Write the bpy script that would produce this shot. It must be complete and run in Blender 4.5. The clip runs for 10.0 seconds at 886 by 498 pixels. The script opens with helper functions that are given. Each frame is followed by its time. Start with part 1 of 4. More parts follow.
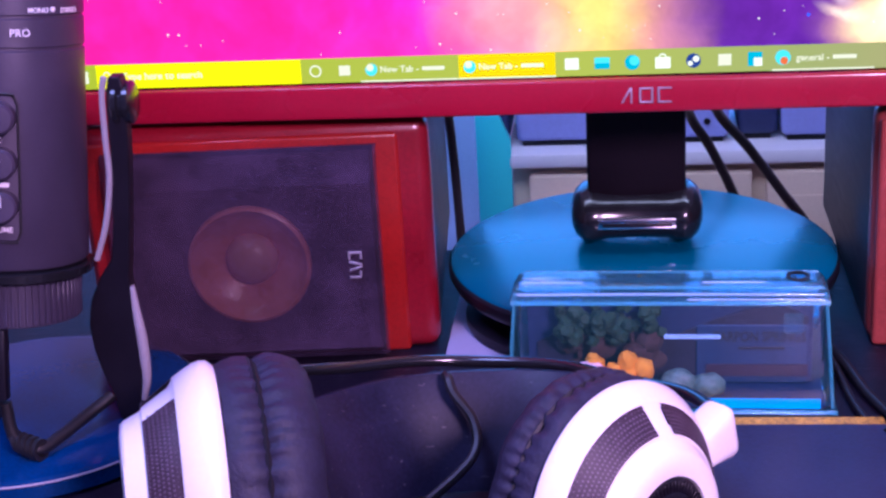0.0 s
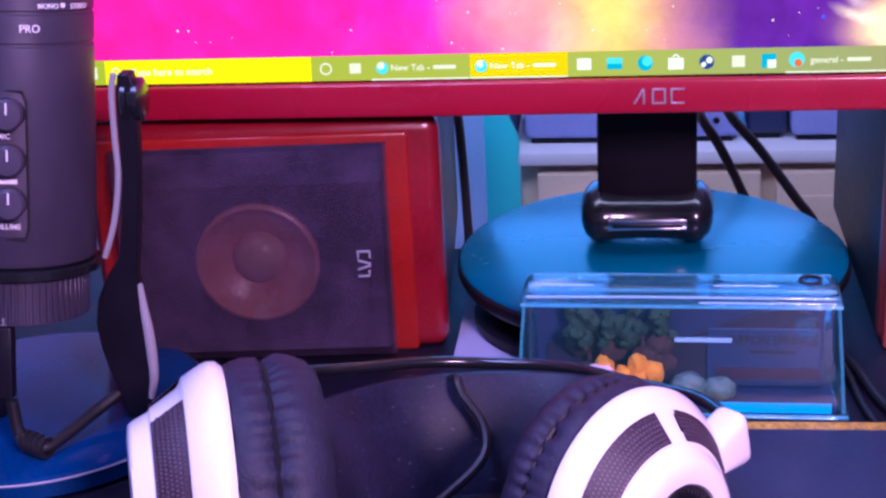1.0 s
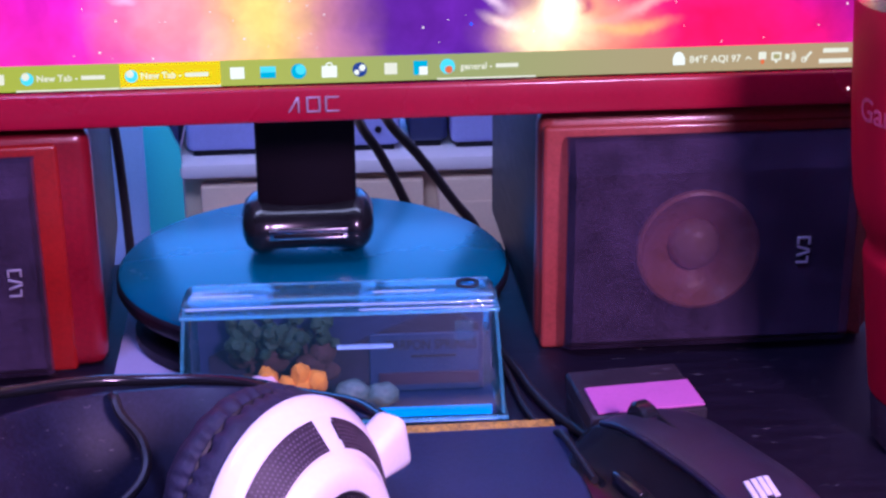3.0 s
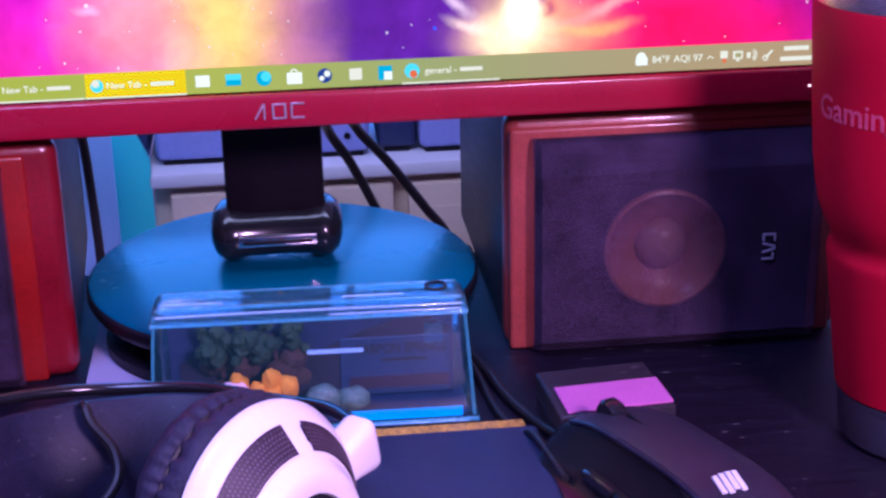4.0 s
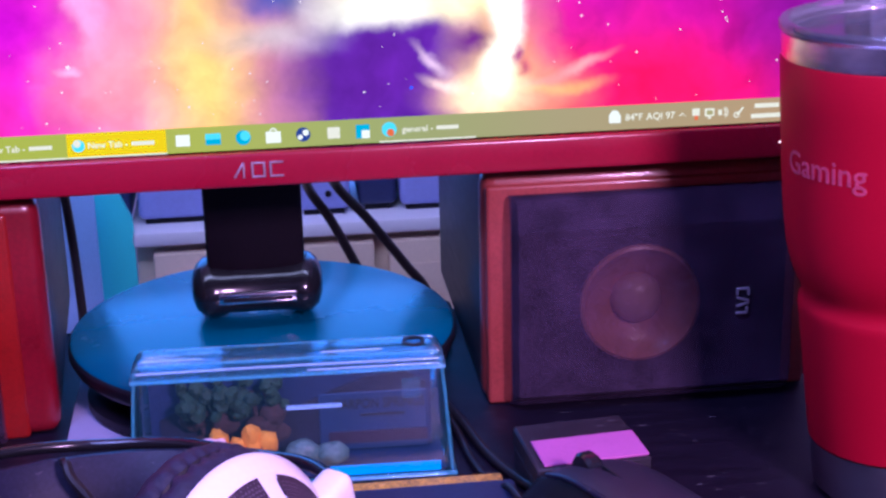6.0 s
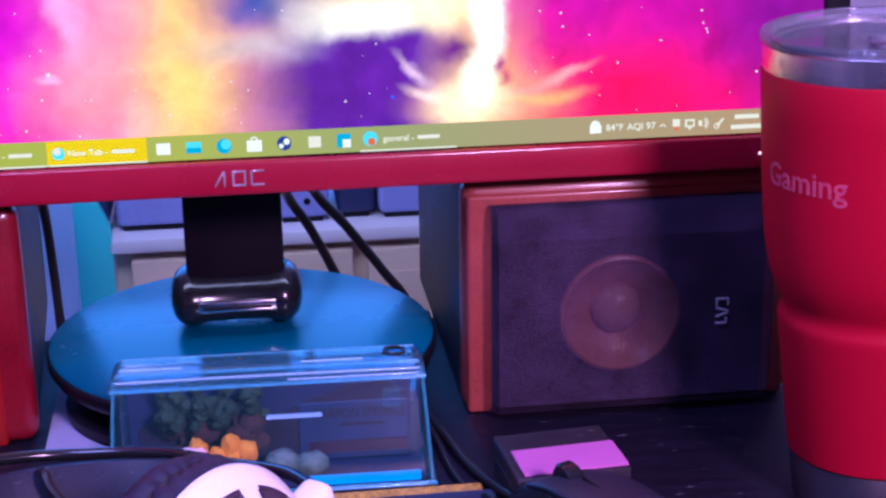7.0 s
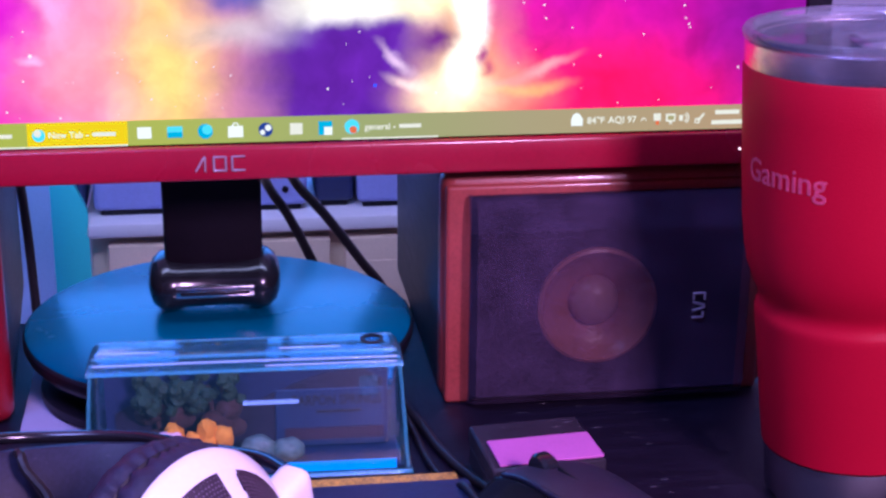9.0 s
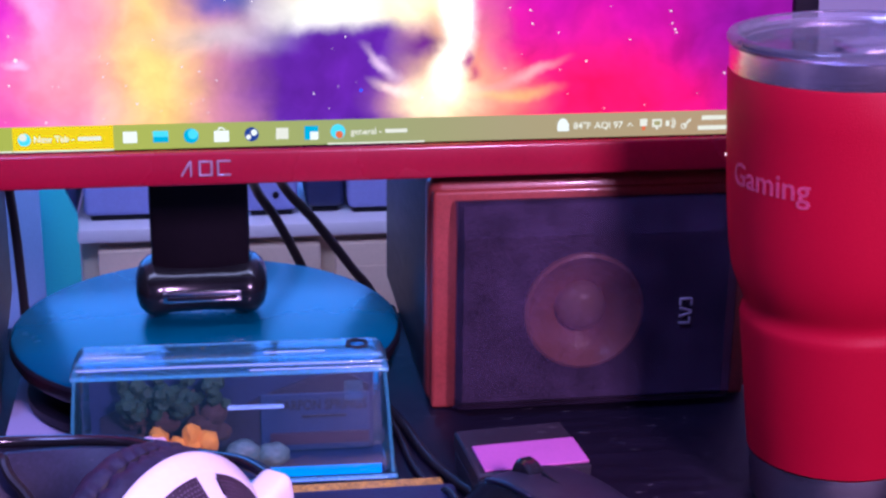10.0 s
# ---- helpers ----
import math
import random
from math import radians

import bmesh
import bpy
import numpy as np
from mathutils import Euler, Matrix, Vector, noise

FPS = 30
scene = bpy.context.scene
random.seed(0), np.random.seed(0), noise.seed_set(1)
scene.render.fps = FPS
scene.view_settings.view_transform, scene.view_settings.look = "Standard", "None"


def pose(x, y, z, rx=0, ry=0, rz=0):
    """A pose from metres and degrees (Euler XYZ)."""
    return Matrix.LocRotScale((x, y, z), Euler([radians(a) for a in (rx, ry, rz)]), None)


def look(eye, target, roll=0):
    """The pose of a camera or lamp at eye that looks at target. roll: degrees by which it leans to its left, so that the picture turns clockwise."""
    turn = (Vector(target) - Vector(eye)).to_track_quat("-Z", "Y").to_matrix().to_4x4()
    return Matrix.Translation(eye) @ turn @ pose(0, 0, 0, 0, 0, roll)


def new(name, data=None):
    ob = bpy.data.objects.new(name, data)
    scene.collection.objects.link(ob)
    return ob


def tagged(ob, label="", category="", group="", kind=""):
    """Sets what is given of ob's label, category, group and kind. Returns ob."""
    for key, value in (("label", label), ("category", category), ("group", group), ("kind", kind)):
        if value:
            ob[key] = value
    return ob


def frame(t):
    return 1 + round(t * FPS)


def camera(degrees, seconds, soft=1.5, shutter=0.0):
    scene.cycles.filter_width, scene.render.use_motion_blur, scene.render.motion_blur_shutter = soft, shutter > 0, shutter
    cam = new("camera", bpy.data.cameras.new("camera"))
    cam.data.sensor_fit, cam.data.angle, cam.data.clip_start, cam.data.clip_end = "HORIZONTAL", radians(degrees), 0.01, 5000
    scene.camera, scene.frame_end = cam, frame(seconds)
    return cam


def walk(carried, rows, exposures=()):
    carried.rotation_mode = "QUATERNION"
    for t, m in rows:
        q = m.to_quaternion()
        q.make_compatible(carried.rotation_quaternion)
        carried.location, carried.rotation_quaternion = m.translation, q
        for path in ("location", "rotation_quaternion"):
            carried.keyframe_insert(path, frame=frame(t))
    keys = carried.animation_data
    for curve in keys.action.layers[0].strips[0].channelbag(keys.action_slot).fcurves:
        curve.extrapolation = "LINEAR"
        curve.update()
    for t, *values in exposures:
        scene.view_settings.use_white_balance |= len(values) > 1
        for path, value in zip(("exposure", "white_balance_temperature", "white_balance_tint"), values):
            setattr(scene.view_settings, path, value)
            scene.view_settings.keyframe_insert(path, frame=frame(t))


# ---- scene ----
cam = camera(31.0, 10.0, 2.6)
PATH = [
    (0, (-0.011, -0.688, 0.326), (-0.244, 1.161, -0.402), -3.5),
    (0.5, (-0.014, -0.69, 0.327), (-0.246, 1.159, -0.401), -3.0),
    (1, (-0.015, -0.683, 0.328), (-0.25, 1.161, -0.409), -3.0),
    (1.5, (-0.017, -0.684, 0.326), (-0.247, 1.165, -0.401), -2.7),
    (1.8, (-0.0152, -0.684, 0.326), (-0.2185, 1.1704, -0.4032), -2.22),
    (2, (-0.014, -0.684, 0.326), (-0.163, 1.174, -0.4), -1.9),
    (2.2, (-0.0116, -0.6828, 0.3252), (-0.0752, 1.1772, -0.4026), -1.46),
    (2.5, (-0.008, -0.681, 0.324), (0.037, 1.182, -0.403), -0.8),
    (3, (-0.006, -0.678, 0.324), (0.157, 1.176, -0.408), -0.4),
    (3.2, (-0.0053, -0.6789, 0.324), (0.1765, 1.1764, -0.4082), -0.56),
    (4.3, (-0.0017, -0.6841, 0.324), (0.1849, 1.1786, -0.3919), -1.44),
    (4.5, (-0.001, -0.685, 0.324), (0.181, 1.179, -0.378), -1.6),
    (5, (0.0, -0.683, 0.326), (0.193, 1.185, -0.363), -1.3),
    (5.5, (0.001, -0.692, 0.326), (0.201, 1.186, -0.329), -1.4),
    (6.8, (-0.0016, -0.6911, 0.3277), (0.2388, 1.1843, -0.3337), -0.88),
    (7, (-0.002, -0.691, 0.328), (0.243, 1.184, -0.323), -0.8),
    (7.5, (-0.001, -0.693, 0.328), (0.252, 1.181, -0.325), -0.7),
    (8, (-0.001, -0.691, 0.326), (0.261, 1.18, -0.331), -0.4),
    (8.5, (-0.002, -0.688, 0.325), (0.27, 1.18, -0.337), 0.2),
    (9, (-0.005, -0.692, 0.327), (0.273, 1.176, -0.333), 0.6),
    (9.5, (-0.001, -0.693, 0.328), (0.275, 1.176, -0.329), 0.7),
    (10, (0.001, -0.693, 0.326), (0.28, 1.177, -0.325), 0.7),
]
walk(cam, [(t, look(eye, target, roll)) for t, eye, target, roll in PATH],
     [(0, 0.17, 5850, 0), (2, 0.10, 5850, 3), (3.5, -0.05, 5560, 12), (10, -0.05, 5560, 12)])

# ---- light ----
world = bpy.data.worlds.new("world")
scene.world = world
world.use_nodes = True
world.node_tree.nodes["Background"].inputs[0].default_value = (0.10, 0.06, 0.34, 1)
world.node_tree.nodes["Background"].inputs[1].default_value = 0.26


def area_lamp(name, eye, target, w, h, watts, color):
    data = bpy.data.lights.new(name, "AREA")
    data.shape, data.size, data.size_y, data.energy, data.color = "RECTANGLE", w, h, watts, color
    ob = new(name, data)
    ob.matrix_world = look(eye, target)
    return ob


area_lamp("room_lamp", (0.50, -1.25, 0.78), (0.0, -0.05, 0.05), 0.22, 0.22, 27, (1.0, 0.54, 1.0))
# Unseen fill above the headphones, brightening them and tinting shade blue
area_lamp("overhead_fill", (-0.38, -0.50, 1.15), (-0.1, -0.2, 0.0), 0.4, 0.4, 14.0, (0.36, 0.36, 1.0))
# Unseen blue panel, added as the lit wall that the base mirrors
area_lamp("blue_reflection_fill", (-0.05, 0.95, 0.42), (-0.05, 0.0, 0.38), 1.0, 0.62, 6.4, (0.0, 0.29, 1.0))
# Unseen fill behind the monitor, added to light the cabinet and board
area_lamp("background_fill", (-0.02, 0.075, 0.30), (-0.02, 0.60, 0.05), 0.36, 0.10, 1.35, (0.62, 0.62, 1.0))




# ---- materials ----
def links(m):
    return m.node_tree.nodes, m.node_tree.links


def mat(name, color, rough=0.5, metal=0.0, vary=0.15, scale=60.0, bump=0.15, fine=600.0, coat=0.0, stretch=(1, 1, 1), spec=0.5,
        scratch=0.0, tint=None):
    """A surface with broad mottling, fine grain, uneven gloss and slight relief."""
    m = bpy.data.materials.new(name)
    m.use_nodes = True
    n, l = links(m)
    p = n["Principled BSDF"]
    p.inputs["Metallic"].default_value = metal
    p.inputs["Coat Weight"].default_value = coat
    p.inputs["Coat Roughness"].default_value = 0.12
    p.inputs["Specular IOR Level"].default_value = spec
    tc = n.new("ShaderNodeTexCoord")
    mp = n.new("ShaderNodeMapping")
    mp.inputs["Scale"].default_value = stretch
    l.new(tc.outputs["Object"], mp.inputs[0])
    a = n.new("ShaderNodeTexNoise")
    a.inputs["Scale"].default_value, a.inputs["Detail"].default_value = scale, 6
    b = n.new("ShaderNodeTexNoise")
    b.inputs["Scale"].default_value, b.inputs["Detail"].default_value = fine, 3
    l.new(mp.outputs[0], a.inputs[0])
    l.new(mp.outputs[0], b.inputs[0])
    add = n.new("ShaderNodeMath")
    add.operation = "ADD"
    l.new(a.outputs[0], add.inputs[0])
    l.new(b.outputs[0], add.inputs[1])
    ramp = n.new("ShaderNodeMapRange")
    ramp.inputs[1].default_value, ramp.inputs[2].default_value = 0.6, 1.4
    ramp.inputs[3].default_value, ramp.inputs[4].default_value = 0, 1
    l.new(add.outputs[0], ramp.inputs[0])
    mix = n.new("ShaderNodeMix")
    mix.data_type = "RGBA"
    dark = [max(0.0, c * (1 - vary)) for c in color]
    light = [min(1.0, c * (1 + vary)) for c in (tint or color)]
    mix.inputs[6].default_value, mix.inputs[7].default_value = (*dark, 1), (*light, 1)
    l.new(ramp.outputs[0], mix.inputs[0])
    out = mix.outputs[2]
    if scratch:
        w = n.new("ShaderNodeTexNoise")
        w.inputs["Scale"].default_value, w.inputs["Detail"].default_value = 90, 8
        m2 = n.new("ShaderNodeMapping")
        m2.inputs["Scale"].default_value = (1, 6, 6)
        m2.inputs["Rotation"].default_value = (0, 0, 0.4)
        l.new(tc.outputs["Object"], m2.inputs[0])
        l.new(m2.outputs[0], w.inputs[0])
        r2 = n.new("ShaderNodeMapRange")
        r2.inputs[1].default_value, r2.inputs[2].default_value = 0.66, 0.72
        r2.inputs[3].default_value, r2.inputs[4].default_value = 0, scratch
        l.new(w.outputs[0], r2.inputs[0])
        mx = n.new("ShaderNodeMix")
        mx.data_type = "RGBA"
        mx.inputs[7].default_value = (0.30, 0.28, 0.30, 1)
        l.new(r2.outputs[0], mx.inputs[0])
        l.new(out, mx.inputs[6])
        out = mx.outputs[2]
    l.new(out, p.inputs["Base Color"])
    rr = n.new("ShaderNodeMapRange")
    rr.inputs[3].default_value, rr.inputs[4].default_value = max(0.02, rough - 0.08), min(1, rough + 0.08)
    l.new(a.outputs[0], rr.inputs[0])
    l.new(rr.outputs[0], p.inputs["Roughness"])
    if bump:
        bp = n.new("ShaderNodeBump")
        bp.inputs["Strength"].default_value, bp.inputs["Distance"].default_value = bump, 0.0006
        l.new(add.outputs[0], bp.inputs["Height"])
        l.new(bp.outputs[0], p.inputs["Normal"])
    return m


def glow(name, color, strength=1.12):
    m = bpy.data.materials.new(name)
    m.use_nodes = True
    n, l = links(m)
    n.remove(n["Principled BSDF"])
    e = n.new("ShaderNodeEmission")
    e.inputs[0].default_value, e.inputs[1].default_value = (*color, 1), strength
    l.new(e.outputs[0], n["Material Output"].inputs[0])
    return m


def clear_plastic(name, tint, rough=0.03, ior=1.45, cloud=0.0, haze=(0.75, 0.8, 0.9)):
    m = bpy.data.materials.new(name)
    m.use_nodes = True
    n, l = links(m)
    n.remove(n["Principled BSDF"])
    tr = n.new("ShaderNodeBsdfTransparent")
    tr.inputs[0].default_value = (*tint, 1)
    gl = n.new("ShaderNodeBsdfGlossy")
    gl.inputs["Roughness"].default_value = rough
    fr = n.new("ShaderNodeFresnel")
    fr.inputs[0].default_value = ior
    nz = n.new("ShaderNodeTexNoise")
    nz.inputs["Scale"].default_value = 35
    bp = n.new("ShaderNodeBump")
    bp.inputs["Strength"].default_value, bp.inputs["Distance"].default_value = 0.10, 0.0010
    l.new(nz.outputs[0], bp.inputs["Height"])
    l.new(bp.outputs[0], gl.inputs["Normal"])
    l.new(bp.outputs[0], fr.inputs["Normal"])
    mx = n.new("ShaderNodeMixShader")
    l.new(fr.outputs[0], mx.inputs[0])
    l.new(tr.outputs[0], mx.inputs[1])
    l.new(gl.outputs[0], mx.inputs[2])
    last = mx
    if cloud:
        df = n.new("ShaderNodeBsdfDiffuse")
        df.inputs[0].default_value = (*haze, 1)
        m2 = n.new("ShaderNodeMixShader")
        m2.inputs[0].default_value = cloud
        l.new(mx.outputs[0], m2.inputs[1])
        l.new(df.outputs[0], m2.inputs[2])
        last = m2
    l.new(last.outputs[0], n["Material Output"].inputs[0])
    return m


def mesh_cloth(name, color, see=0.4, scale=1500):
    """Loudspeaker cloth: dark fibres with open gaps between them."""
    m = mat(name, color, 0.9, vary=0.8, scale=45, fine=1300, bump=0.8, spec=0.1)
    n, l = links(m)
    p = n["Principled BSDF"]
    tr = n.new("ShaderNodeBsdfTransparent")
    mx = n.new("ShaderNodeMixShader")
    mx.inputs[0].default_value = see
    l.new(p.outputs[0], mx.inputs[1])
    l.new(tr.outputs[0], mx.inputs[2])
    l.new(mx.outputs[0], n["Material Output"].inputs[0])
    return m


M_DESK = mat("black_wood", (0.007, 0.005, 0.013), 0.45, vary=0.5, scale=25, stretch=(1, 8, 8), bump=0.4, scratch=0.35, spec=0.28)
M_WALL = mat("lilac_wall_paint", (0.62, 0.60, 0.70), 0.8, scale=6, vary=0.06, bump=0.2)
M_FLOOR = mat("grey_carpet", (0.18, 0.17, 0.19), 0.95, scale=20, vary=0.3, bump=0.6)
M_CEIL = mat("ceiling_paint", (0.75, 0.74, 0.76), 0.9, scale=8, vary=0.05)
M_BLACK = mat("black_plastic", (0.007, 0.006, 0.011), 0.42, vary=0.3, bump=0.1, spec=0.3)
M_NECK = mat("matt_black_neck", (0.005, 0.003, 0.006), 0.6, vary=0.3, bump=0.1, spec=0.15)
M_GLOSSBLACK = mat("gloss_black_plastic", (0.010, 0.011, 0.014), 0.2, vary=0.3, bump=0.03, coat=0.3)
# Black base plate: part of its blue reflection sits in the diffuse colour
M_DISC = mat("black_base_blue_sheen", (0.0, 0.09, 0.145), 0.26, vary=0.06, scale=9, bump=0.01, spec=0.65, coat=0.0)
M_REDBEZEL = mat("red_gloss_plastic", (0.30, 0.003, 0.024), 0.28, vary=0.12, scale=12, bump=0.04, coat=0.3)
M_REDWOOD = mat("red_stained_wood", (0.27, 0.008, 0.008), 0.30, vary=0.28, scale=30, stretch=(1, 6, 1), bump=0.12, coat=0.35)
M_DEEPRED = mat("deep_red_stained_wood", (0.20, 0.004, 0.014), 0.30, vary=0.28, scale=30, stretch=(1, 6, 1), bump=0.12, coat=0.35)
M_BROWNWOOD = mat("brown_stained_wood", (0.29, 0.048, 0.040), 0.36, vary=0.3, scale=30, stretch=(1, 6, 1), bump=0.12, coat=0.35)
M_VINYL = mat("black_vinyl", (0.020, 0.022, 0.028), 0.45, vary=0.3, scale=50, stretch=(1, 1, 5), bump=0.3)
M_CLOTH = mesh_cloth("grille_cloth", (0.046, 0.029, 0.060), 0.30)
M_GRFRAME = mat("grille_frame", (0.020, 0.016, 0.022), 0.8, vary=0.4, bump=0.5)
M_CONE = mat("copper_paper_cone", (0.62, 0.21, 0.13), 0.28, vary=0.2, scale=70, bump=0.3)
M_CAP = mat("dust_cap", (0.62, 0.30, 0.24), 0.35, vary=0.12)
M_SILVER = mat("silver_print", (0.62, 0.60, 0.64), 0.3, 0.8, vary=0.1)
# Silver of the loudspeaker marks, with their shade darkened into the colour
M_SILVERSHADE = mat("silver_print_shaded", (0.34, 0.32, 0.37), 0.45, 0.4, vary=0.2)
M_CHROME = mat("chrome", (0.75, 0.72, 0.74), 0.18, 1.0, vary=0.05, bump=0.05)
M_STEEL = mat("brushed_steel", (0.72, 0.71, 0.76), 0.22, 1.0, vary=0.12, scale=40, stretch=(1, 1, 30), bump=0.2)
M_CUPRED = mat("red_powder_coat", (0.37, 0.001, 0.020), 0.5, vary=0.08, scale=15, bump=0.25, fine=1500, spec=0.14)
M_CUPPRINT = mat("faded_pink_print", (0.48, 0.055, 0.12), 0.55, vary=0.35, scale=250)
M_LID = clear_plastic("clear_lid_plastic", (0.92, 0.90, 0.97), 0.05, cloud=0.09)
# Cyan haze in these box plastics paints in their blue-white glints
M_BOXEDGE = clear_plastic("clear_edge_glint_haze", (0.62, 0.84, 1.0), 0.08, 1.8, cloud=0.13, haze=(0.20, 0.85, 0.95))
M_BOXGLINT = clear_plastic("hazed_glint", (0.80, 0.92, 1.0), 0.05, 2.0, cloud=0.26, haze=(0.62, 0.82, 1.0))
M_BOXCLEAR = clear_plastic("clear_box_plastic", (0.74, 0.90, 1.0), 0.06, 1.75, cloud=0.025, haze=(0.20, 0.80, 0.95))
M_WHITE = mat("white_gloss_plastic", (0.88, 0.88, 0.88), 0.3, vary=0.04, scale=20, bump=0.03, coat=0.3)
M_LEATHER = mat("navy_black_leatherette", (0.013, 0.013, 0.036), 0.66, vary=0.4, scale=120, bump=0.6)
M_STRAP = mat("worn_black_strap", (0.012, 0.012, 0.030), 0.36, vary=0.5, scale=60, bump=0.06, spec=0.28, scratch=0.25)
M_PERF = mat("dark_mesh_wire", (0.11, 0.085, 0.12), 0.5, vary=0.2)
M_VENT = mat("vent_mesh", (0.030, 0.018, 0.030), 0.55, vary=0.5, scale=400, bump=0.3)
M_MAT = mat("dark_blue_cover", (0.020, 0.032, 0.080), 0.5, vary=0.3, scale=40, bump=0.2)
M_GOLD = mat("gold_paper", (0.50, 0.29, 0.04), 0.4, vary=0.75, scale=160, scratch=0.3)
M_PINK = mat("pink_paper", (0.52, 0.13, 0.40), 0.7, vary=0.08, scale=60)
M_NAVYBOX = mat("black_card", (0.020, 0.016, 0.024), 0.55, vary=0.4, scale=60, scratch=0.4)
M_CREAM = mat("cream_cabinet_paint", (0.66, 0.52, 0.40), 0.5, vary=0.06, scale=10)
M_WHITEP = mat("white_laminate", (0.70, 0.68, 0.74), 0.45, vary=0.04, scale=15)
M_LILAC = mat("pale_lilac_plastic", (0.28, 0.31, 0.66), 0.4, vary=0.08, scale=30)
M_NAVY = mat("navy_plastic", (0.02, 0.03, 0.10), 0.5, vary=0.2)
# White board: teal and blue light are painted into these two colours
M_TEAL = mat("board_teal_light", (0.08, 0.66, 0.62), 0.5, vary=0.06, scale=20)
M_PALEBLUE = mat("board_blue_light", (0.20, 0.36, 0.66), 0.6, vary=0.06, scale=10)
M_CABLE = mat("cable_rubber", (0.010, 0.010, 0.012), 0.45, vary=0.3)
M_MIC = mat("dark_grey_metal", (0.044, 0.036, 0.064), 0.42, 0.1, vary=0.15, scale=60, bump=0.15, fine=1400)
# Dark microphone base; the blue it reflects is painted into this colour
M_MICBASE = mat("gloss_base_blue_sheen", (0.003, 0.034, 0.125), 0.14, vary=0.3, scale=30, bump=0.05, coat=0.0, spec=0.35)
M_TRIM = mat("pale_grey_plastic", (0.30, 0.29, 0.33), 0.4, vary=0.1)
M_PRINT = mat("white_print", (0.75, 0.75, 0.78), 0.5, vary=0.1)
M_GREEN = mat("green_foam", (0.012, 0.038, 0.014), 0.8, vary=0.5, scale=300, bump=0.8)
M_SPONGE = mat("orange_sponge", (0.85, 0.30, 0.02), 0.85, vary=0.3, scale=250, bump=0.9)
M_SHELLPINK = mat("pink_shell", (0.85, 0.52, 0.55), 0.5, vary=0.15, scale=200)
M_PEBBLE = mat("green_grey_pebble", (0.10, 0.16, 0.13), 0.5, vary=0.4, scale=300, bump=0.5)
M_BOXBLUE = mat("printed_sea_card", (0.008, 0.016, 0.060), 0.6, vary=0.3, scale=35)
M_AQUA = mat("aqua_card", (0.01, 0.46, 0.86), 0.5, vary=0.12, scale=50)
M_BRICKRED = mat("maroon_card", (0.030, 0.006, 0.022), 0.6, vary=0.2)
M_INK = mat("black_ink", (0.008, 0.008, 0.012), 0.6, vary=0.2)
M_BROWN = mat("brown_cork", (0.05, 0.022, 0.018), 0.9, vary=0.5, scale=200, bump=0.8)
M_PALEFILL = mat("pale_violet_fill", (0.32, 0.32, 0.46), 0.7, vary=0.06, scale=30)


# ---- mesh helpers ----
def thing(name, loc, label, category, group="", turn=0.0, kind=""):
    ob = new(name)
    ob.empty_display_size = 0.02
    ob.matrix_world = pose(*loc, 0, 0, turn)
    return tagged(ob, label, category, group, kind)


def part(name, bm, material, parent=None, label="", smooth=True, kind=""):
    me = bpy.data.meshes.new(name)
    bm.to_mesh(me)
    bm.free()
    me.materials.append(material)
    if smooth:
        for f in me.polygons:
            f.use_smooth = True
        me.set_sharp_from_angle(angle=radians(38))
    ob = new(name, me)
    if parent:
        ob.parent = parent
    return tagged(ob, label, kind=kind)


def box(x0, x1, y0, y1, z0, z1, bevel=0.0, seg=2, m=None, bm=None):
    own = bmesh.new()
    bmesh.ops.create_cube(own, size=1)
    for v in own.verts:
        v.co = Vector((x0 + (v.co.x + 0.5) * (x1 - x0), y0 + (v.co.y + 0.5) * (y1 - y0), z0 + (v.co.z + 0.5) * (z1 - z0)))
    if bevel:
        bmesh.ops.bevel(own, geom=own.edges[:], offset=bevel, segments=seg, affect="EDGES", profile=0.5)
    if m:
        own.transform(m)
    return join(bm, own)


def join(bm, own):
    if bm is None:
        return own
    tmp = bpy.data.meshes.new("tmp")
    own.to_mesh(tmp)
    own.free()
    bm.from_mesh(tmp)
    bpy.data.meshes.remove(tmp)
    return bm


def lathe(profile, seg=64, m=None, sx=1.0, sy=1.0, bm=None, a0=0.0, a1=360.0, close=True):
    """Turns (radius, height) rows round the z axis; a part of the circle where a0, a1 are given."""
    own = bmesh.new()
    full = abs(a1 - a0) >= 359.9
    count = seg if full else seg + 1
    rings = []
    for r, z in profile:
        ring = []
        for i in range(count):
            a = radians(a0 + (a1 - a0) * i / seg)
            ring.append(own.verts.new((r * math.cos(a) * sx, r * math.sin(a) * sy, z)))
        rings.append(ring)
    for a, b in zip(rings, rings[1:]):
        for i in range(count if full else seg):
            j = (i + 1) % count
            own.faces.new((a[i], a[j], b[j], b[i]))
    if close and full:
        for ring, flip in ((rings[0], True), (rings[-1], False)):
            if abs(profile[0 if flip else -1][0]) > 1e-5:
                own.faces.new(ring[::-1] if flip else ring)
    bmesh.ops.remove_doubles(own, verts=own.verts[:], dist=1e-6)
    bmesh.ops.recalc_face_normals(own, faces=own.faces[:])
    if m:
        own.transform(m)
    return join(bm, own)


def smooth_path(points, steps=8):
    """A Catmull-Rom line through the points."""
    pts = [Vector(p) for p in points]
    pts = [2 * pts[0] - pts[1]] + pts + [2 * pts[-1] - pts[-2]]
    out = []
    for i in range(1, len(pts) - 2):
        a, b, c, d = pts[i - 1:i + 3]
        for k in range(steps):
            t = k / steps
            out.append(0.5 * (2 * b + (c - a) * t + (2 * a - 5 * b + 4 * c - d) * t * t + (3 * b - a - 3 * c + d) * t ** 3))
    out.append(pts[-2])
    return out


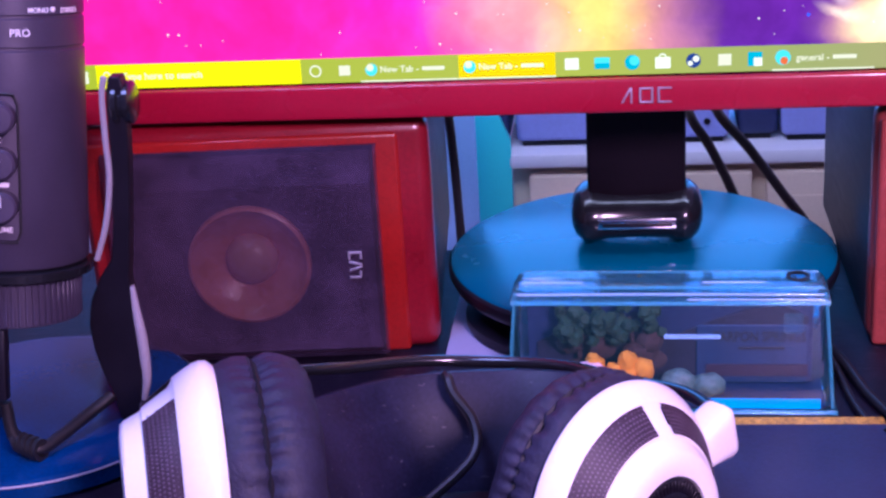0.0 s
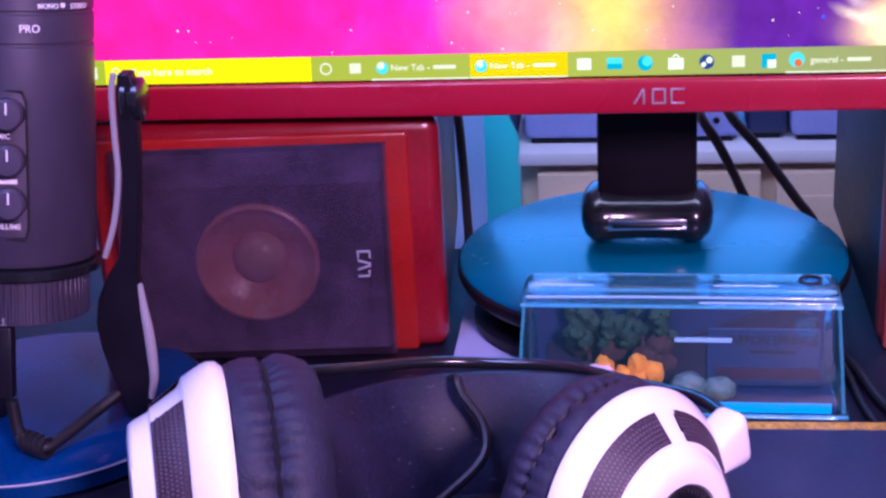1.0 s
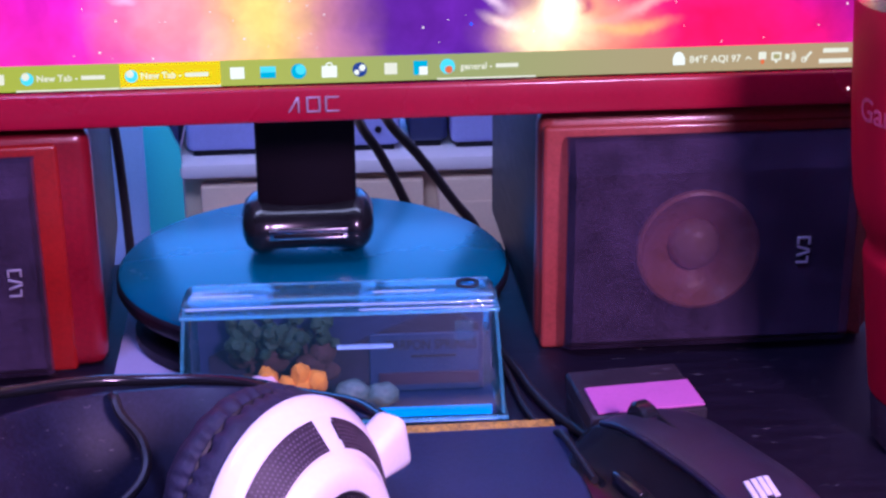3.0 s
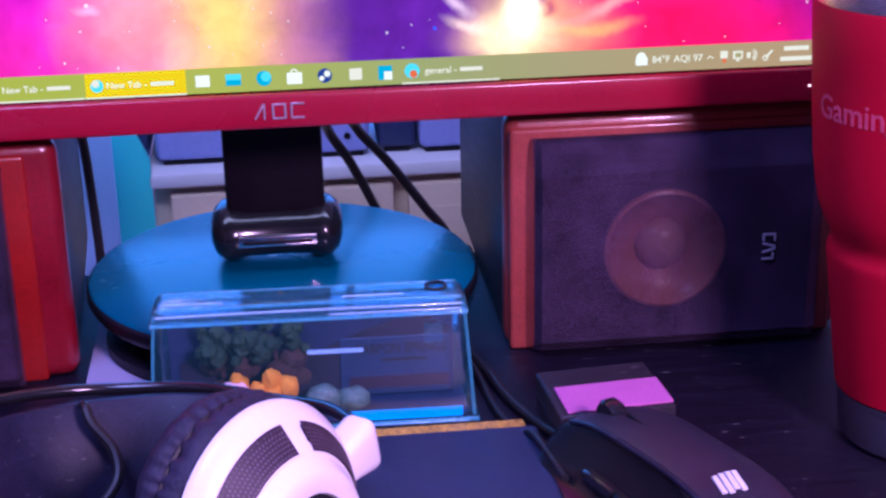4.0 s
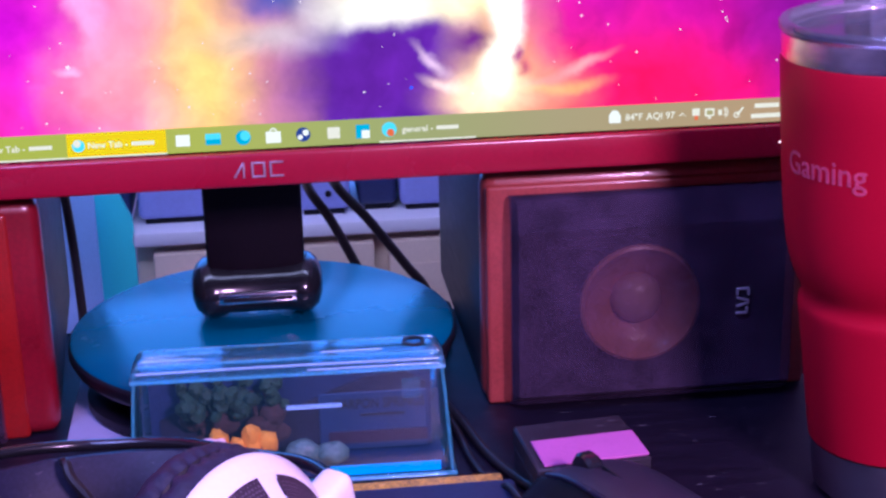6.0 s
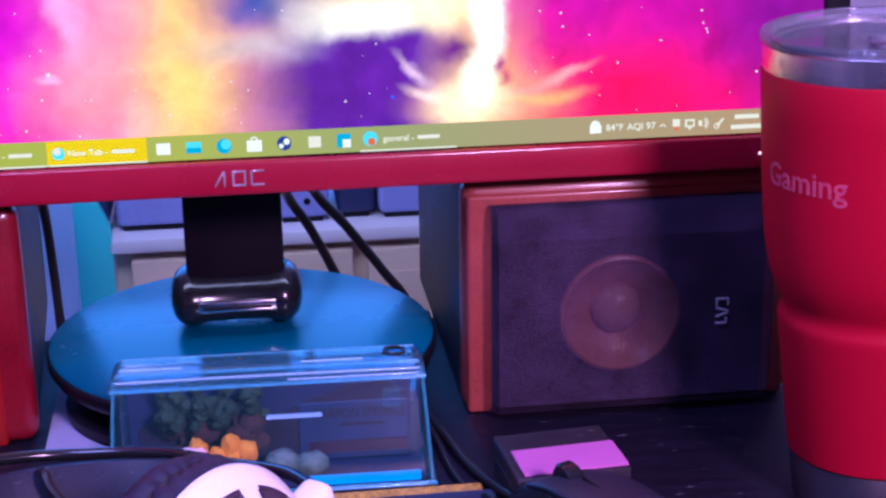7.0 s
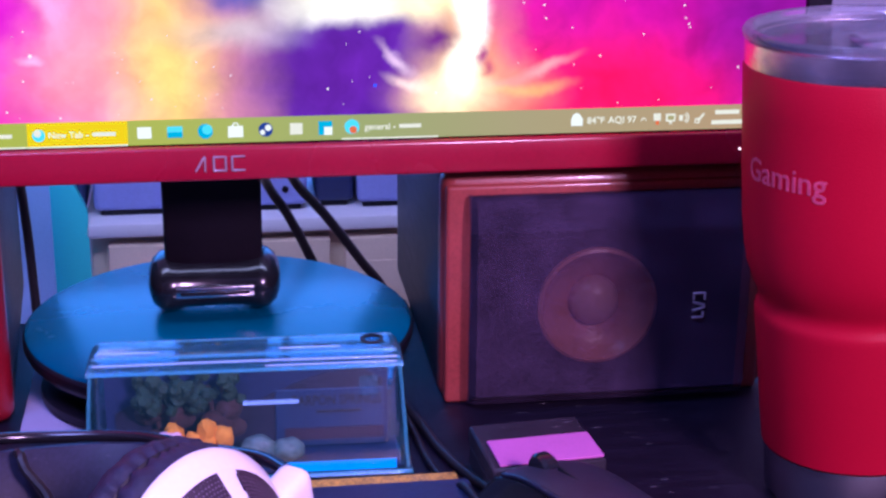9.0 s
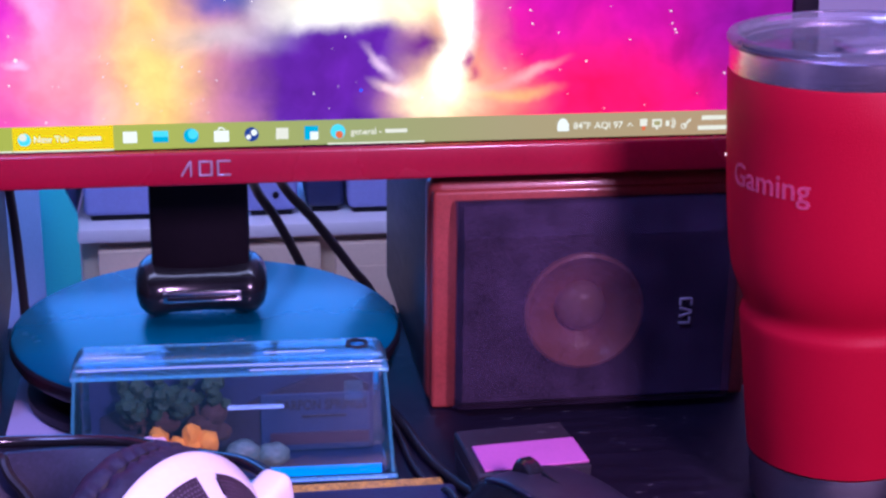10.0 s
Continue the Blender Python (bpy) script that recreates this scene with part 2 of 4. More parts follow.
def tube(points, radius, seg=10, steps=8, bm=None, flat=1.0, taper=None):
    line = smooth_path(points, steps)
    own = bmesh.new()
    rings = []
    side = None
    for i, p in enumerate(line):
        d = (line[min(i + 1, len(line) - 1)] - line[max(i - 1, 0)]).normalized()
        if side is None:
            side = d.cross(Vector((0, 0, 1)))
            if side.length < 0.2:
                side = d.cross(Vector((0, 1, 0)))
        side = (side - d * side.dot(d)).normalized()
        up = side.cross(d)
        r = radius * (taper(i / (len(line) - 1)) if taper else 1)
        rings.append([own.verts.new(p + side * (r * math.cos(2 * math.pi * k / seg)) + up * (r * flat * math.sin(2 * math.pi * k / seg)))
                      for k in range(seg)])
    for a, b in zip(rings, rings[1:]):
        for k in range(seg):
            own.faces.new((a[k], a[(k + 1) % seg], b[(k + 1) % seg], b[k]))
    own.faces.new(rings[0][::-1])
    own.faces.new(rings[-1])
    bmesh.ops.recalc_face_normals(own, faces=own.faces[:])
    return join(bm, own)


def strip(points, width, thick, lean=0.0, steps=10):
    """An upright band along a line in plan: its width stands along z and leans outwards."""
    line = smooth_path(points, steps)
    own = bmesh.new()
    rings = []
    for i, p in enumerate(line):
        d = (line[min(i + 1, len(line) - 1)] - line[max(i - 1, 0)]).normalized()
        side = d.cross(Vector((0, 0, 1))).normalized()
        up = (Vector((0, 0, 1)) + side * lean).normalized()
        ring = []
        n = 8
        for k in range(2 * n):
            s = (k if k < n else 2 * n - 1 - k) / (n - 1) * 2 - 1
            o = (1 if k < n else -1) * thick / 2 * (1 - 0.55 * s ** 4)
            ring.append(own.verts.new(p + up * (s * width / 2) + side * o))
        rings.append(ring)
    for a, b in zip(rings, rings[1:]):
        for k in range(len(a)):
            j = (k + 1) % len(a)
            own.faces.new((a[k], a[j], b[j], b[k]))
    own.faces.new(rings[0][::-1])
    own.faces.new(rings[-1])
    bmesh.ops.recalc_face_normals(own, faces=own.faces[:])
    return own


def words(body, size, m, bold=0.0):
    """Raised letters in the built-in font as a mesh, set upright in the xz plane and then placed by m."""
    cu = bpy.data.curves.new("letters", "FONT")
    cu.body, cu.size, cu.extrude, cu.offset = body, size, 0.00012, bold
    cu.align_x, cu.align_y, cu.resolution_u = "CENTER", "CENTER", 3
    ob = bpy.data.objects.new("letters", cu)
    scene.collection.objects.link(ob)
    me = bpy.data.meshes.new_from_object(ob)
    bm = bmesh.new()
    bm.from_mesh(me)
    bpy.data.objects.remove(ob)
    bpy.data.curves.remove(cu)
    bpy.data.meshes.remove(me)
    bm.transform(m @ pose(0, 0, 0, 90))
    return bm


def blob(center, radii, rough=0.2, freq=60.0, seed=0.0, sub=3, bm=None):
    own = bmesh.new()
    bmesh.ops.create_icosphere(own, subdivisions=sub, radius=1)
    for v in own.verts:
        k = 1 + rough * noise.noise(v.co * 1.7 * freq / 60 + Vector((seed, seed * 1.7, 3.1)))
        v.co = Vector((v.co.x * radii[0] * k + center[0], v.co.y * radii[1] * k + center[1], v.co.z * radii[2] * k + center[2]))
    return join(bm, own)


# ---- room ----
def structure(name, bm, material, label, category):
    return tagged(part(name, bm, material, None, smooth=False), label, category, "", "structure")


structure("floor", box(-1.9, 1.9, -2.6, 1.4, -0.80, -0.74), M_FLOOR, "grey carpeted floor of a dim room", "floor")
structure("ceiling", box(-1.9, 1.9, -2.6, 1.4, 1.70, 1.76), M_CEIL, "plain white painted ceiling", "ceiling")
structure("wall_north", box(-1.9, 1.9, 1.30, 1.40, -0.74, 1.70), M_WALL, "lilac-lit painted wall behind the desk", "wall")
structure("wall_south", box(-1.9, 1.9, -2.6, -2.5, -0.74, 1.70), M_WALL, "plain painted wall", "wall")
structure("wall_west", box(-1.9, -1.8, -2.5, 1.30, -0.74, 1.70), M_WALL, "plain painted wall", "wall")
structure("wall_east", box(1.8, 1.9, -2.5, 1.30, -0.74, 1.70), M_WALL, "plain painted wall", "wall")

# ---- desk ----
desk = thing("desk", (0, 0, 0), "black wood-grain desk with a scuffed top", "desk")
part("desktop", box(-0.75, 0.75, -0.42, 0.140, -0.025, 0.0, 0.002), M_DESK, desk)
leg = box(-0.03, 0.03, -0.03, 0.03, -0.74, -0.025, 0.003)
first = part("leg", leg, M_BLACK, desk)
first.location = (-0.70, -0.37, 0)
for x, y in ((0.70, -0.37), (-0.70, 0.10), (0.70, 0.10)):
    other = new("leg", first.data)
    other.parent, other.location = desk, (x, y, 0)

# ---- monitor ----
TILT = -4.0
ZS = 0.1365
PX = 0.2766e-3
PANEL = Matrix.Translation((0, 0, ZS)) @ pose(0, 0, 0, TILT)


def screen_material():
    """The glowing picture: a soft magenta, yellow and violet nebula with cream clouds."""
    m = bpy.data.materials.new("nebula_screen")
    m.use_nodes = True
    n, l = links(m)
    n.remove(n["Principled BSDF"])
    tc = n.new("ShaderNodeTexCoord")
    nz = n.new("ShaderNodeTexNoise")
    nz.inputs["Scale"].default_value, nz.inputs["Detail"].default_value = 28, 6
    l.new(tc.outputs["Object"], nz.inputs[0])
    sub = n.new("ShaderNodeVectorMath")
    sub.operation = "SUBTRACT"
    sub.inputs[1].default_value = (0.5, 0.5, 0.5)
    l.new(nz.outputs["Color"], sub.inputs[0])

    def warped(amount):
        mul = n.new("ShaderNodeVectorMath")
        mul.operation = "SCALE"
        mul.inputs["Scale"].default_value = amount
        l.new(sub.outputs[0], mul.inputs[0])
        add = n.new("ShaderNodeVectorMath")
        l.new(tc.outputs["Object"], add.inputs[0])
        l.new(mul.outputs[0], add.inputs[1])
        return add.outputs[0]

    soft, rough, fine = warped(0.03), warped(0.055), warped(0.020)
    sep = n.new("ShaderNodeSeparateXYZ")
    l.new(soft, sep.inputs[0])
    rng = n.new("ShaderNodeMapRange")
    rng.inputs[1].default_value, rng.inputs[2].default_value = -0.266, 0.266
    l.new(sep.outputs[0], rng.inputs[0])
    ramp = n.new("ShaderNodeValToRGB")
    stops = ((0.0, (0.80, 0.012, 0.30)), (0.20, (0.95, 0.012, 0.33)), (0.32, (0.90, 0.03, 0.42)), (0.40, (0.95, 0.28, 0.38)),
             (0.455, (1.0, 0.52, 0.18)), (0.50, (0.62, 0.22, 0.28)), (0.56, (0.10, 0.018, 0.26)), (0.64, (0.10, 0.015, 0.28)),
             (0.70, (1.0, 0.55, 0.20)), (0.76, (0.95, 0.02, 0.13)), (0.90, (0.90, 0.006, 0.16)), (1.0, (0.30, 0.01, 0.30)))
    for i, (p, c) in enumerate(stops):
        e = ramp.color_ramp.elements[i] if i < 2 else ramp.color_ramp.elements.new(p)
        e.position, e.color = p, (*c, 1)
    l.new(rng.outputs[0], ramp.inputs[0])
    color = ramp.outputs[0]

    def cloud(color, cx, cz, rx, rz, rgb, strength=1.0, vec=None, sharp=1.0, lean=0.0):
        mp = n.new("ShaderNodeMapping")
        mp.vector_type = "TEXTURE"
        mp.inputs["Location"].default_value = (cx, 0, cz)
        mp.inputs["Scale"].default_value = (rx, 1000, rz)
        mp.inputs["Rotation"].default_value = (0, radians(lean), 0)
        l.new(vec or soft, mp.inputs[0])
        ln = n.new("ShaderNodeVectorMath")
        ln.operation = "LENGTH"
        l.new(mp.outputs[0], ln.inputs[0])
        fall = n.new("ShaderNodeMapRange")
        fall.interpolation_type = "SMOOTHSTEP"
        fall.inputs[1].default_value, fall.inputs[2].default_value = 1.0 - sharp, 1.0
        fall.inputs[3].default_value, fall.inputs[4].default_value = strength, 0.0
        l.new(ln.outputs["Value"], fall.inputs[0])
        mx = n.new("ShaderNodeMix")
        mx.data_type = "RGBA"
        mx.inputs[7].default_value = (*rgb, 1)
        l.new(fall.outputs[0], mx.inputs[0])
        l.new(color, mx.inputs[6])
        return mx.outputs[2]

    color = cloud(color, -0.112, 0.062, 0.050, 0.060, (0.55, 0.004, 0.50), 0.95)
    color = cloud(color, -0.20, 0.080, 0.09, 0.055, (0.50, 0.004, 0.45), 0.7)
    color = cloud(color, -0.075, 0.066, 0.016, 0.030, (1.0, 0.42, 0.72), 0.8, rough)
    color = cloud(color, -0.060, 0.036, 0.045, 0.036, (1.0, 0.30, 0.34), 0.85)
    color = cloud(color, -0.026, 0.030, 0.034, 0.046, (1.0, 0.62, 0.16), 0.85)
    color = cloud(color, 0.170, 0.075, 0.12, 0.060, (0.48, 0.004, 0.36), 0.95)
    color = cloud(color, 0.240, 0.060, 0.06, 0.070, (0.22, 0.006, 0.25), 0.9)
    color = cloud(color, 0.175, 0.020, 0.07, 0.032, (1.0, 0.004, 0.10), 0.85)
    color = cloud(color, 0.056, 0.030, 0.056, 0.030, (0.12, 0.016, 0.29), 0.95)
    color = cloud(color, 0.006, 0.050, 0.044, 0.014, (0.62, 0.52, 0.50), 0.7, fine)
    color = cloud(color, 0.010, 0.068, 0.034, 0.014, (0.03, 0.07, 0.34), 0.95)
    color = cloud(color, 0.064, 0.066, 0.062, 0.021, (1.0, 0.76, 0.42), 0.95, fine)
    color = cloud(color, 0.054, 0.059, 0.046, 0.013, (1.3, 1.22, 0.95), 0.95, fine)
    color = cloud(color, 0.088, 0.062, 0.036, 0.016, (1.35, 1.05, 0.50), 0.9, fine)
    color = cloud(color, 0.112, 0.020, 0.048, 0.026, (1.0, 0.42, 0.24), 0.9, fine)
    color = cloud(color, 0.143, 0.031, 0.026, 0.0045, (1.0, 0.36, 0.34), 0.85, fine, 1.0, -20)
    color = cloud(color, 0.138, 0.021, 0.026, 0.0050, (1.0, 0.46, 0.16), 0.8, fine, 1.0, -6)
    color = cloud(color, 0.077, 0.035, 0.017, 0.0030, (0.75, 0.48, 0.62), 0.9, fine, 1.0, 37)
    color = cloud(color, 0.083, 0.026, 0.016, 0.0034, (0.95, 0.62, 0.55), 0.9, fine, 1.0, 22)
    color = cloud(color, 0.104, 0.019, 0.027, 0.020, (1.35, 1.12, 0.62), 1.0, fine)
    color = cloud(color, 0.106, 0.030, 0.013, 0.017, (1.45, 1.30, 1.0), 1.0, fine)
    color = cloud(color, 0.112, 0.056, 0.012, 0.034, (1.5, 1.38, 1.15), 1.0, fine, 0.9, 8)
    color = cloud(color, 0.091, 0.0405, 0.014, 0.0080, (0.14, 0.012, 0.20), 0.95)
    color = cloud(color, 0.1150, 0.0375, 0.0050, 0.0075, (0.42, 0.02, 0.20), 0.9)
    color = cloud(color, 0.1195, 0.0320, 0.0045, 0.0060, (0.55, 0.06, 0.16), 0.8)
    color = cloud(color, -0.082, 0.0400, 0.0060, 0.0040, (1.0, 0.50, 0.75), 0.8)
    fog = n.new("ShaderNodeTexNoise")
    fog.inputs["Scale"].default_value, fog.inputs["Detail"].default_value = 55, 7
    l.new(soft, fog.inputs[0])
    lum = n.new("ShaderNodeMapRange")
    lum.inputs[1].default_value, lum.inputs[2].default_value = 0.3, 0.7
    lum.inputs[3].default_value, lum.inputs[4].default_value = 0.82, 1.22
    l.new(fog.outputs[0], lum.inputs[0])
    tone = n.new("ShaderNodeVectorMath")
    tone.operation = "SCALE"
    l.new(color, tone.inputs[0])
    l.new(lum.outputs[0], tone.inputs["Scale"])
    color = tone.outputs[0]
    em = n.new("ShaderNodeEmission")
    l.new(color, em.inputs[0])
    em.inputs[1].default_value = 1.36
    l.new(em.outputs[0], n["Material Output"].inputs[0])
    return m


def taskbar_material():
    m = glow("taskbar_glow", (0.4, 0.4, 0.1))
    n, l = links(m)
    tc = n.new("ShaderNodeTexCoord")
    sep = n.new("ShaderNodeSeparateXYZ")
    l.new(tc.outputs["Object"], sep.inputs[0])
    rng = n.new("ShaderNodeMapRange")
    rng.inputs[1].default_value, rng.inputs[2].default_value = -0.266, 0.266
    l.new(sep.outputs[0], rng.inputs[0])
    ramp = n.new("ShaderNodeValToRGB")
    stops = ((0.0, (0.42, 0.46, 0.03)), (0.45, (0.44, 0.46, 0.08)), (0.62, (0.36, 0.38, 0.14)), (0.75, (0.42, 0.34, 0.17)), (1.0, (0.50, 0.30, 0.16)))
    for i, (p, c) in enumerate(stops):
        e = ramp.color_ramp.elements[i] if i < 2 else ramp.color_ramp.elements.new(p)
        e.position, e.color = p, (*c, 1)
    l.new(rng.outputs[0], ramp.inputs[0])
    l.new(ramp.outputs[0], n["Emission"].inputs[0])
    return m


monitor = thing("monitor", (0, 0, 0), "black monitor with a red lower bezel showing a bright nebula", "monitor")
W2, H = 0.2655, 0.299
part("housing", box(-W2 - 0.012, W2 + 0.012, 0.004, 0.040, -0.016, H + 0.012, 0.003, m=PANEL), M_BLACK, monitor)
part("screen", box(-W2, W2, 0.0005, 0.0038, 0.0, H), screen_material(), monitor, "glowing magenta, yellow and violet nebula picture", False).matrix_basis = PANEL
bezel = part("lower_bezel", box(-W2 - 0.012, W2 + 0.012, -0.0035, 0.0038, -0.0165, -0.0012, 0.0014, 3, PANEL), M_REDBEZEL, monitor, "glossy red lower bezel")
part("side_bezel", box(-W2 - 0.012, -W2 - 0.0002, -0.0025, 0.0038, -0.001, H + 0.012, 0.001, m=PANEL), M_BLACK, monitor)
part("side_bezel", box(W2 + 0.0002, W2 + 0.012, -0.0025, 0.0038, -0.001, H + 0.012, 0.001, m=PANEL), M_BLACK, monitor)
part("top_bezel", box(-W2, W2, -0.0025, 0.0038, H + 0.0002, H + 0.012, 0.001, m=PANEL), M_BLACK, monitor)
part("power_light", lathe([(0, -0.0004), (0.0006, -0.0004), (0.0006, 0.0004), (0, 0.0004)], 12, PANEL @ pose(0.2360, -0.0038, -0.009, 90)), glow("led_white", (1, 0.7, 0.8), 2.0), monitor, "tiny white power light")

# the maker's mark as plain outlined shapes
MARK = PANEL @ Matrix.Translation((-0.0028, 0, 0)) @ Matrix.Diagonal((1.12, 1, 1, 1))
mark = box(-0.0004, 0.0004, -0.0042, -0.0034, -0.0037, 0.0037, 0.0002, 1, MARK @ pose(-0.0080, 0, -0.0087) @ pose(0, 0, 0, 0, 28, 0))
box(-0.0064, -0.0056, -0.0042, -0.0034, -0.0122, -0.0052, 0.0002, 1, MARK, mark)
box(-0.0068, -0.0056, -0.0042, -0.0034, -0.0060, -0.0052, 0.0002, 1, MARK, mark)
for x0 in (-0.0030, 0.0042):
    x1 = x0 + 0.0056
    box(x0, x0 + 0.0009, -0.0042, -0.0034, -0.0122, -0.0052, 0.0002, 1, MARK, mark)
    if x0 < 0:
        box(x1 - 0.0009, x1, -0.0042, -0.0034, -0.0122, -0.0052, 0.0002, 1, MARK, mark)
    box(x0, x1, -0.0042, -0.0034, -0.0060, -0.0052, 0.0002, 1, MARK, mark)
    box(x0, x1, -0.0042, -0.0034, -0.0122, -0.0114, 0.0002, 1, MARK, mark)
part("maker_mark", mark, M_SILVER, bezel, "silver outlined maker's mark")

NX = -0.0075
neck = box(NX - 0.0243, NX + 0.0243, 0.066, 0.092, 0.046, 0.19, 0.003)
part("neck", neck, M_NECK, monitor)
foot = lathe([(0.0, -0.0330), (0.0060, -0.0326), (0.0110, -0.0306), (0.0140, -0.0270), (0.0149, -0.0230), (0.0143, -0.0190), (0.0134, -0.0150), (0.0130, 0.0),
              (0.0134, 0.0150), (0.0143, 0.0190), (0.0149, 0.0230), (0.0140, 0.0270), (0.0110, 0.0306), (0.0060, 0.0326), (0.0, 0.0330)], 48,
             Matrix.Translation((NX, 0.076, 0.0451)) @ Matrix.Diagonal((1, 1.5, 1, 1)) @ pose(0, 0, 0, 0, 90))
foot = part("foot_collar", foot, M_GLOSSBLACK, monitor, "glossy black rounded collar")
part("chrome_slot", box(NX - 0.020, NX + 0.020, 0.0545, 0.062, 0.0420, 0.0480, 0.0012, 2), M_CHROME, foot, "bright chrome strip")
part("slot_groove", box(NX - 0.017, NX + 0.017, 0.0538, 0.0560, 0.0438, 0.0456, 0.0004, 1), M_BLACK, foot)
DX, DY, DR = -0.0055, 0.060, 0.0965
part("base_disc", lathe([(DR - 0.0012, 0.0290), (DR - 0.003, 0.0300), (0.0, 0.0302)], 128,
     Matrix.Translation((DX, DY, 0))), M_DISC, monitor, "round satin black base plate with its blue reflection partly painted in")
part("base_edge", lathe([(0.0, 0.0195), (DR - 0.006, 0.0195), (DR - 0.0015, 0.0210), (DR, 0.0240), (DR, 0.0275), (DR - 0.0012, 0.0290)], 128,
     Matrix.Translation((DX, DY, 0)), close=False), M_BLACK, monitor, "black rounded edge of the base")
part("base_stem", lathe([(0.035, 0.008), (0.030, 0.012), (0.030, 0.0194)], 48, Matrix.Translation((DX, DY + 0.02, 0))), M_BLACK, monitor)
part("lower_disc", lathe([(0.0, 0.0), (0.0760, 0.0), (0.0795, 0.002), (0.0795, 0.006), (0.0760, 0.008), (0.0, 0.0085)], 96,
     Matrix.Translation((DX, DY - 0.018, 0.0005)) @ Matrix.Diagonal((1.1, 0.85, 1, 1))), M_BLACK, monitor)

# taskbar, set on the glass of the screen
taskbar = part("taskbar", box(-W2, W2, -0.0004, 0.0003, 0.0, 40 * PX), taskbar_material(), monitor, "olive taskbar strip along the screen's foot", False)
taskbar.matrix_basis = PANEL


def sx(px):
    return (px - 960) * PX


def on_bar(name, x0, x1, z0, z1, material, lift=1, label="", bevel=0.0):
    b = box(sx(x0), sx(x1), -0.0004 - 0.0003 * lift, -0.0004, z0 * PX, z1 * PX, 0)
    return part(name, b, material, taskbar, label, False)


G_YELLOW = glow("yellow_field", (0.95, 0.86, 0.0))
G_AMBER = glow("amber_field", (0.90, 0.62, 0.0))
G_WHITE = glow("white_glow", (0.95, 0.95, 0.85))
G_CREAM = glow("cream_glow", (0.85, 0.80, 0.62))
G_CYAN = glow("cyan_glow", (0.12, 0.72, 0.85))
G_AZURE = glow("azure_glow", (0.02, 0.42, 0.62))
G_NAVY = glow("navy_glow", (0.02, 0.05, 0.25))
G_BLUE = glow("blue_glow", (0.05, 0.10, 1.0), 1.3)
G_STAR = glow("star_glow", (1.0, 0.80, 0.85))
G_OLIVE = glow("olive_glow", (0.42, 0.36, 0.15))
G_RED = glow("red_glow", (0.8, 0.15, 0.05))
on_bar("search_field", 48, 392, 0, 40, G_YELLOW, 1, "bright yellow search field")
on_bar("window_button", 650, 806, 0, 40, G_AMBER, 1, "amber active window button")
for a, b in ((490, 648), (650, 806), (1146, 1304)):
    on_bar("underline", a, b, 0, 2.4, G_CREAM, 2)


def bar_words(body, px, z, size, material=None, lift=2):
    bm = words(body, size, Matrix.Translation((sx(px), -0.0008 - 0.0002 * lift, z * PX)), 0.00006)
    return part("letters", bm, material or G_CREAM, taskbar, "", False)


bar_words("Type here to search", 160, 20, 0.0046)
for px in (545, 705):
    bar_words("New Tab -", px + 9, 20, 0.0040)
    on_bar("word_bar", px + 46, px + 82, 17, 23, G_CREAM, 2)
bar_words("general -", 1209, 20, 0.0040)
on_bar("word_bar", 1240, 1276, 17, 23, G_CREAM, 2)
bar_words("84\u00b0F", 1567, 20, 0.0044)
bar_words("AQI 97", 1612, 20, 0.0044)
on_bar("clock_bar", 1772, 1813, 25, 32, G_CREAM, 2)
on_bar("date_bar", 1766, 1820, 8, 15, G_CREAM, 2)


def ring_icon(px, z, r, w, material, a0=0, a1=360):
    prof = [(r - w, 0), (r, 0), (r, 0.0003), (r - w, 0.0003)]
    b = lathe([(p * PX, h) for p, h in prof], 24, Matrix.Translation((sx(px), -0.0006, z * PX)) @ pose(0, 0, 0, 90), a0=a0, a1=a1, close=False)
    return part("icon", b, material, taskbar, "", False)


def dot_icon(px, z, r, material, lift=0.0):
    b = lathe([(0, 0), (r * PX, 0), (r * PX, 0.0003), (0, 0.0003)], 24, Matrix.Translation((sx(px), -0.0006 - lift, z * PX)) @ pose(0, 0, 0, 90))
    return part("icon", b, material, taskbar, "", False)


on_bar("icon", 14, 34, 10, 30, G_CREAM, 2)
ring_icon(66, 22, 7, 2, G_CREAM)
ring_icon(416, 20, 10, 2.6, G_CREAM)
on_bar("icon", 455, 473, 12, 28, G_CREAM, 2)
for px in (508, 668):
    dot_icon(px, 20, 10, G_CYAN)
    dot_icon(px - 2, 24, 6, G_CREAM, 0.0003)
on_bar("icon", 821, 843, 11, 29, G_WHITE, 2)
on_bar("icon", 868, 892, 11, 28, G_AZURE, 2)
on_bar("icon", 868, 892, 20, 29, G_CYAN, 3)
dot_icon(928, 20, 12, G_AZURE)
dot_icon(931, 23, 8, G_CYAN, 0.0003)
on_bar("icon", 964, 988, 9, 27, G_WHITE, 2)
ring_icon(976, 27, 6, 2, G_WHITE)
dot_icon(1024, 20, 11.5, G_NAVY)
dot_icon(1028, 23, 5, G_WHITE, 0.0003)
dot_icon(1019, 16, 4, G_WHITE, 0.0003)
on_bar("icon", 1063, 1083, 11, 29, G_CREAM, 2)
on_bar("icon", 1109, 1131, 9, 31, G_AZURE, 2)
on_bar("icon", 1118, 1131, 9, 22, G_WHITE, 3)
dot_icon(1163, 21, 12, G_CYAN)
dot_icon(1165, 16, 6, G_RED, 0.0003)
on_bar("icon", 1526, 1545, 12, 25, G_WHITE, 2)
dot_icon(1535, 25, 8, G_WHITE)
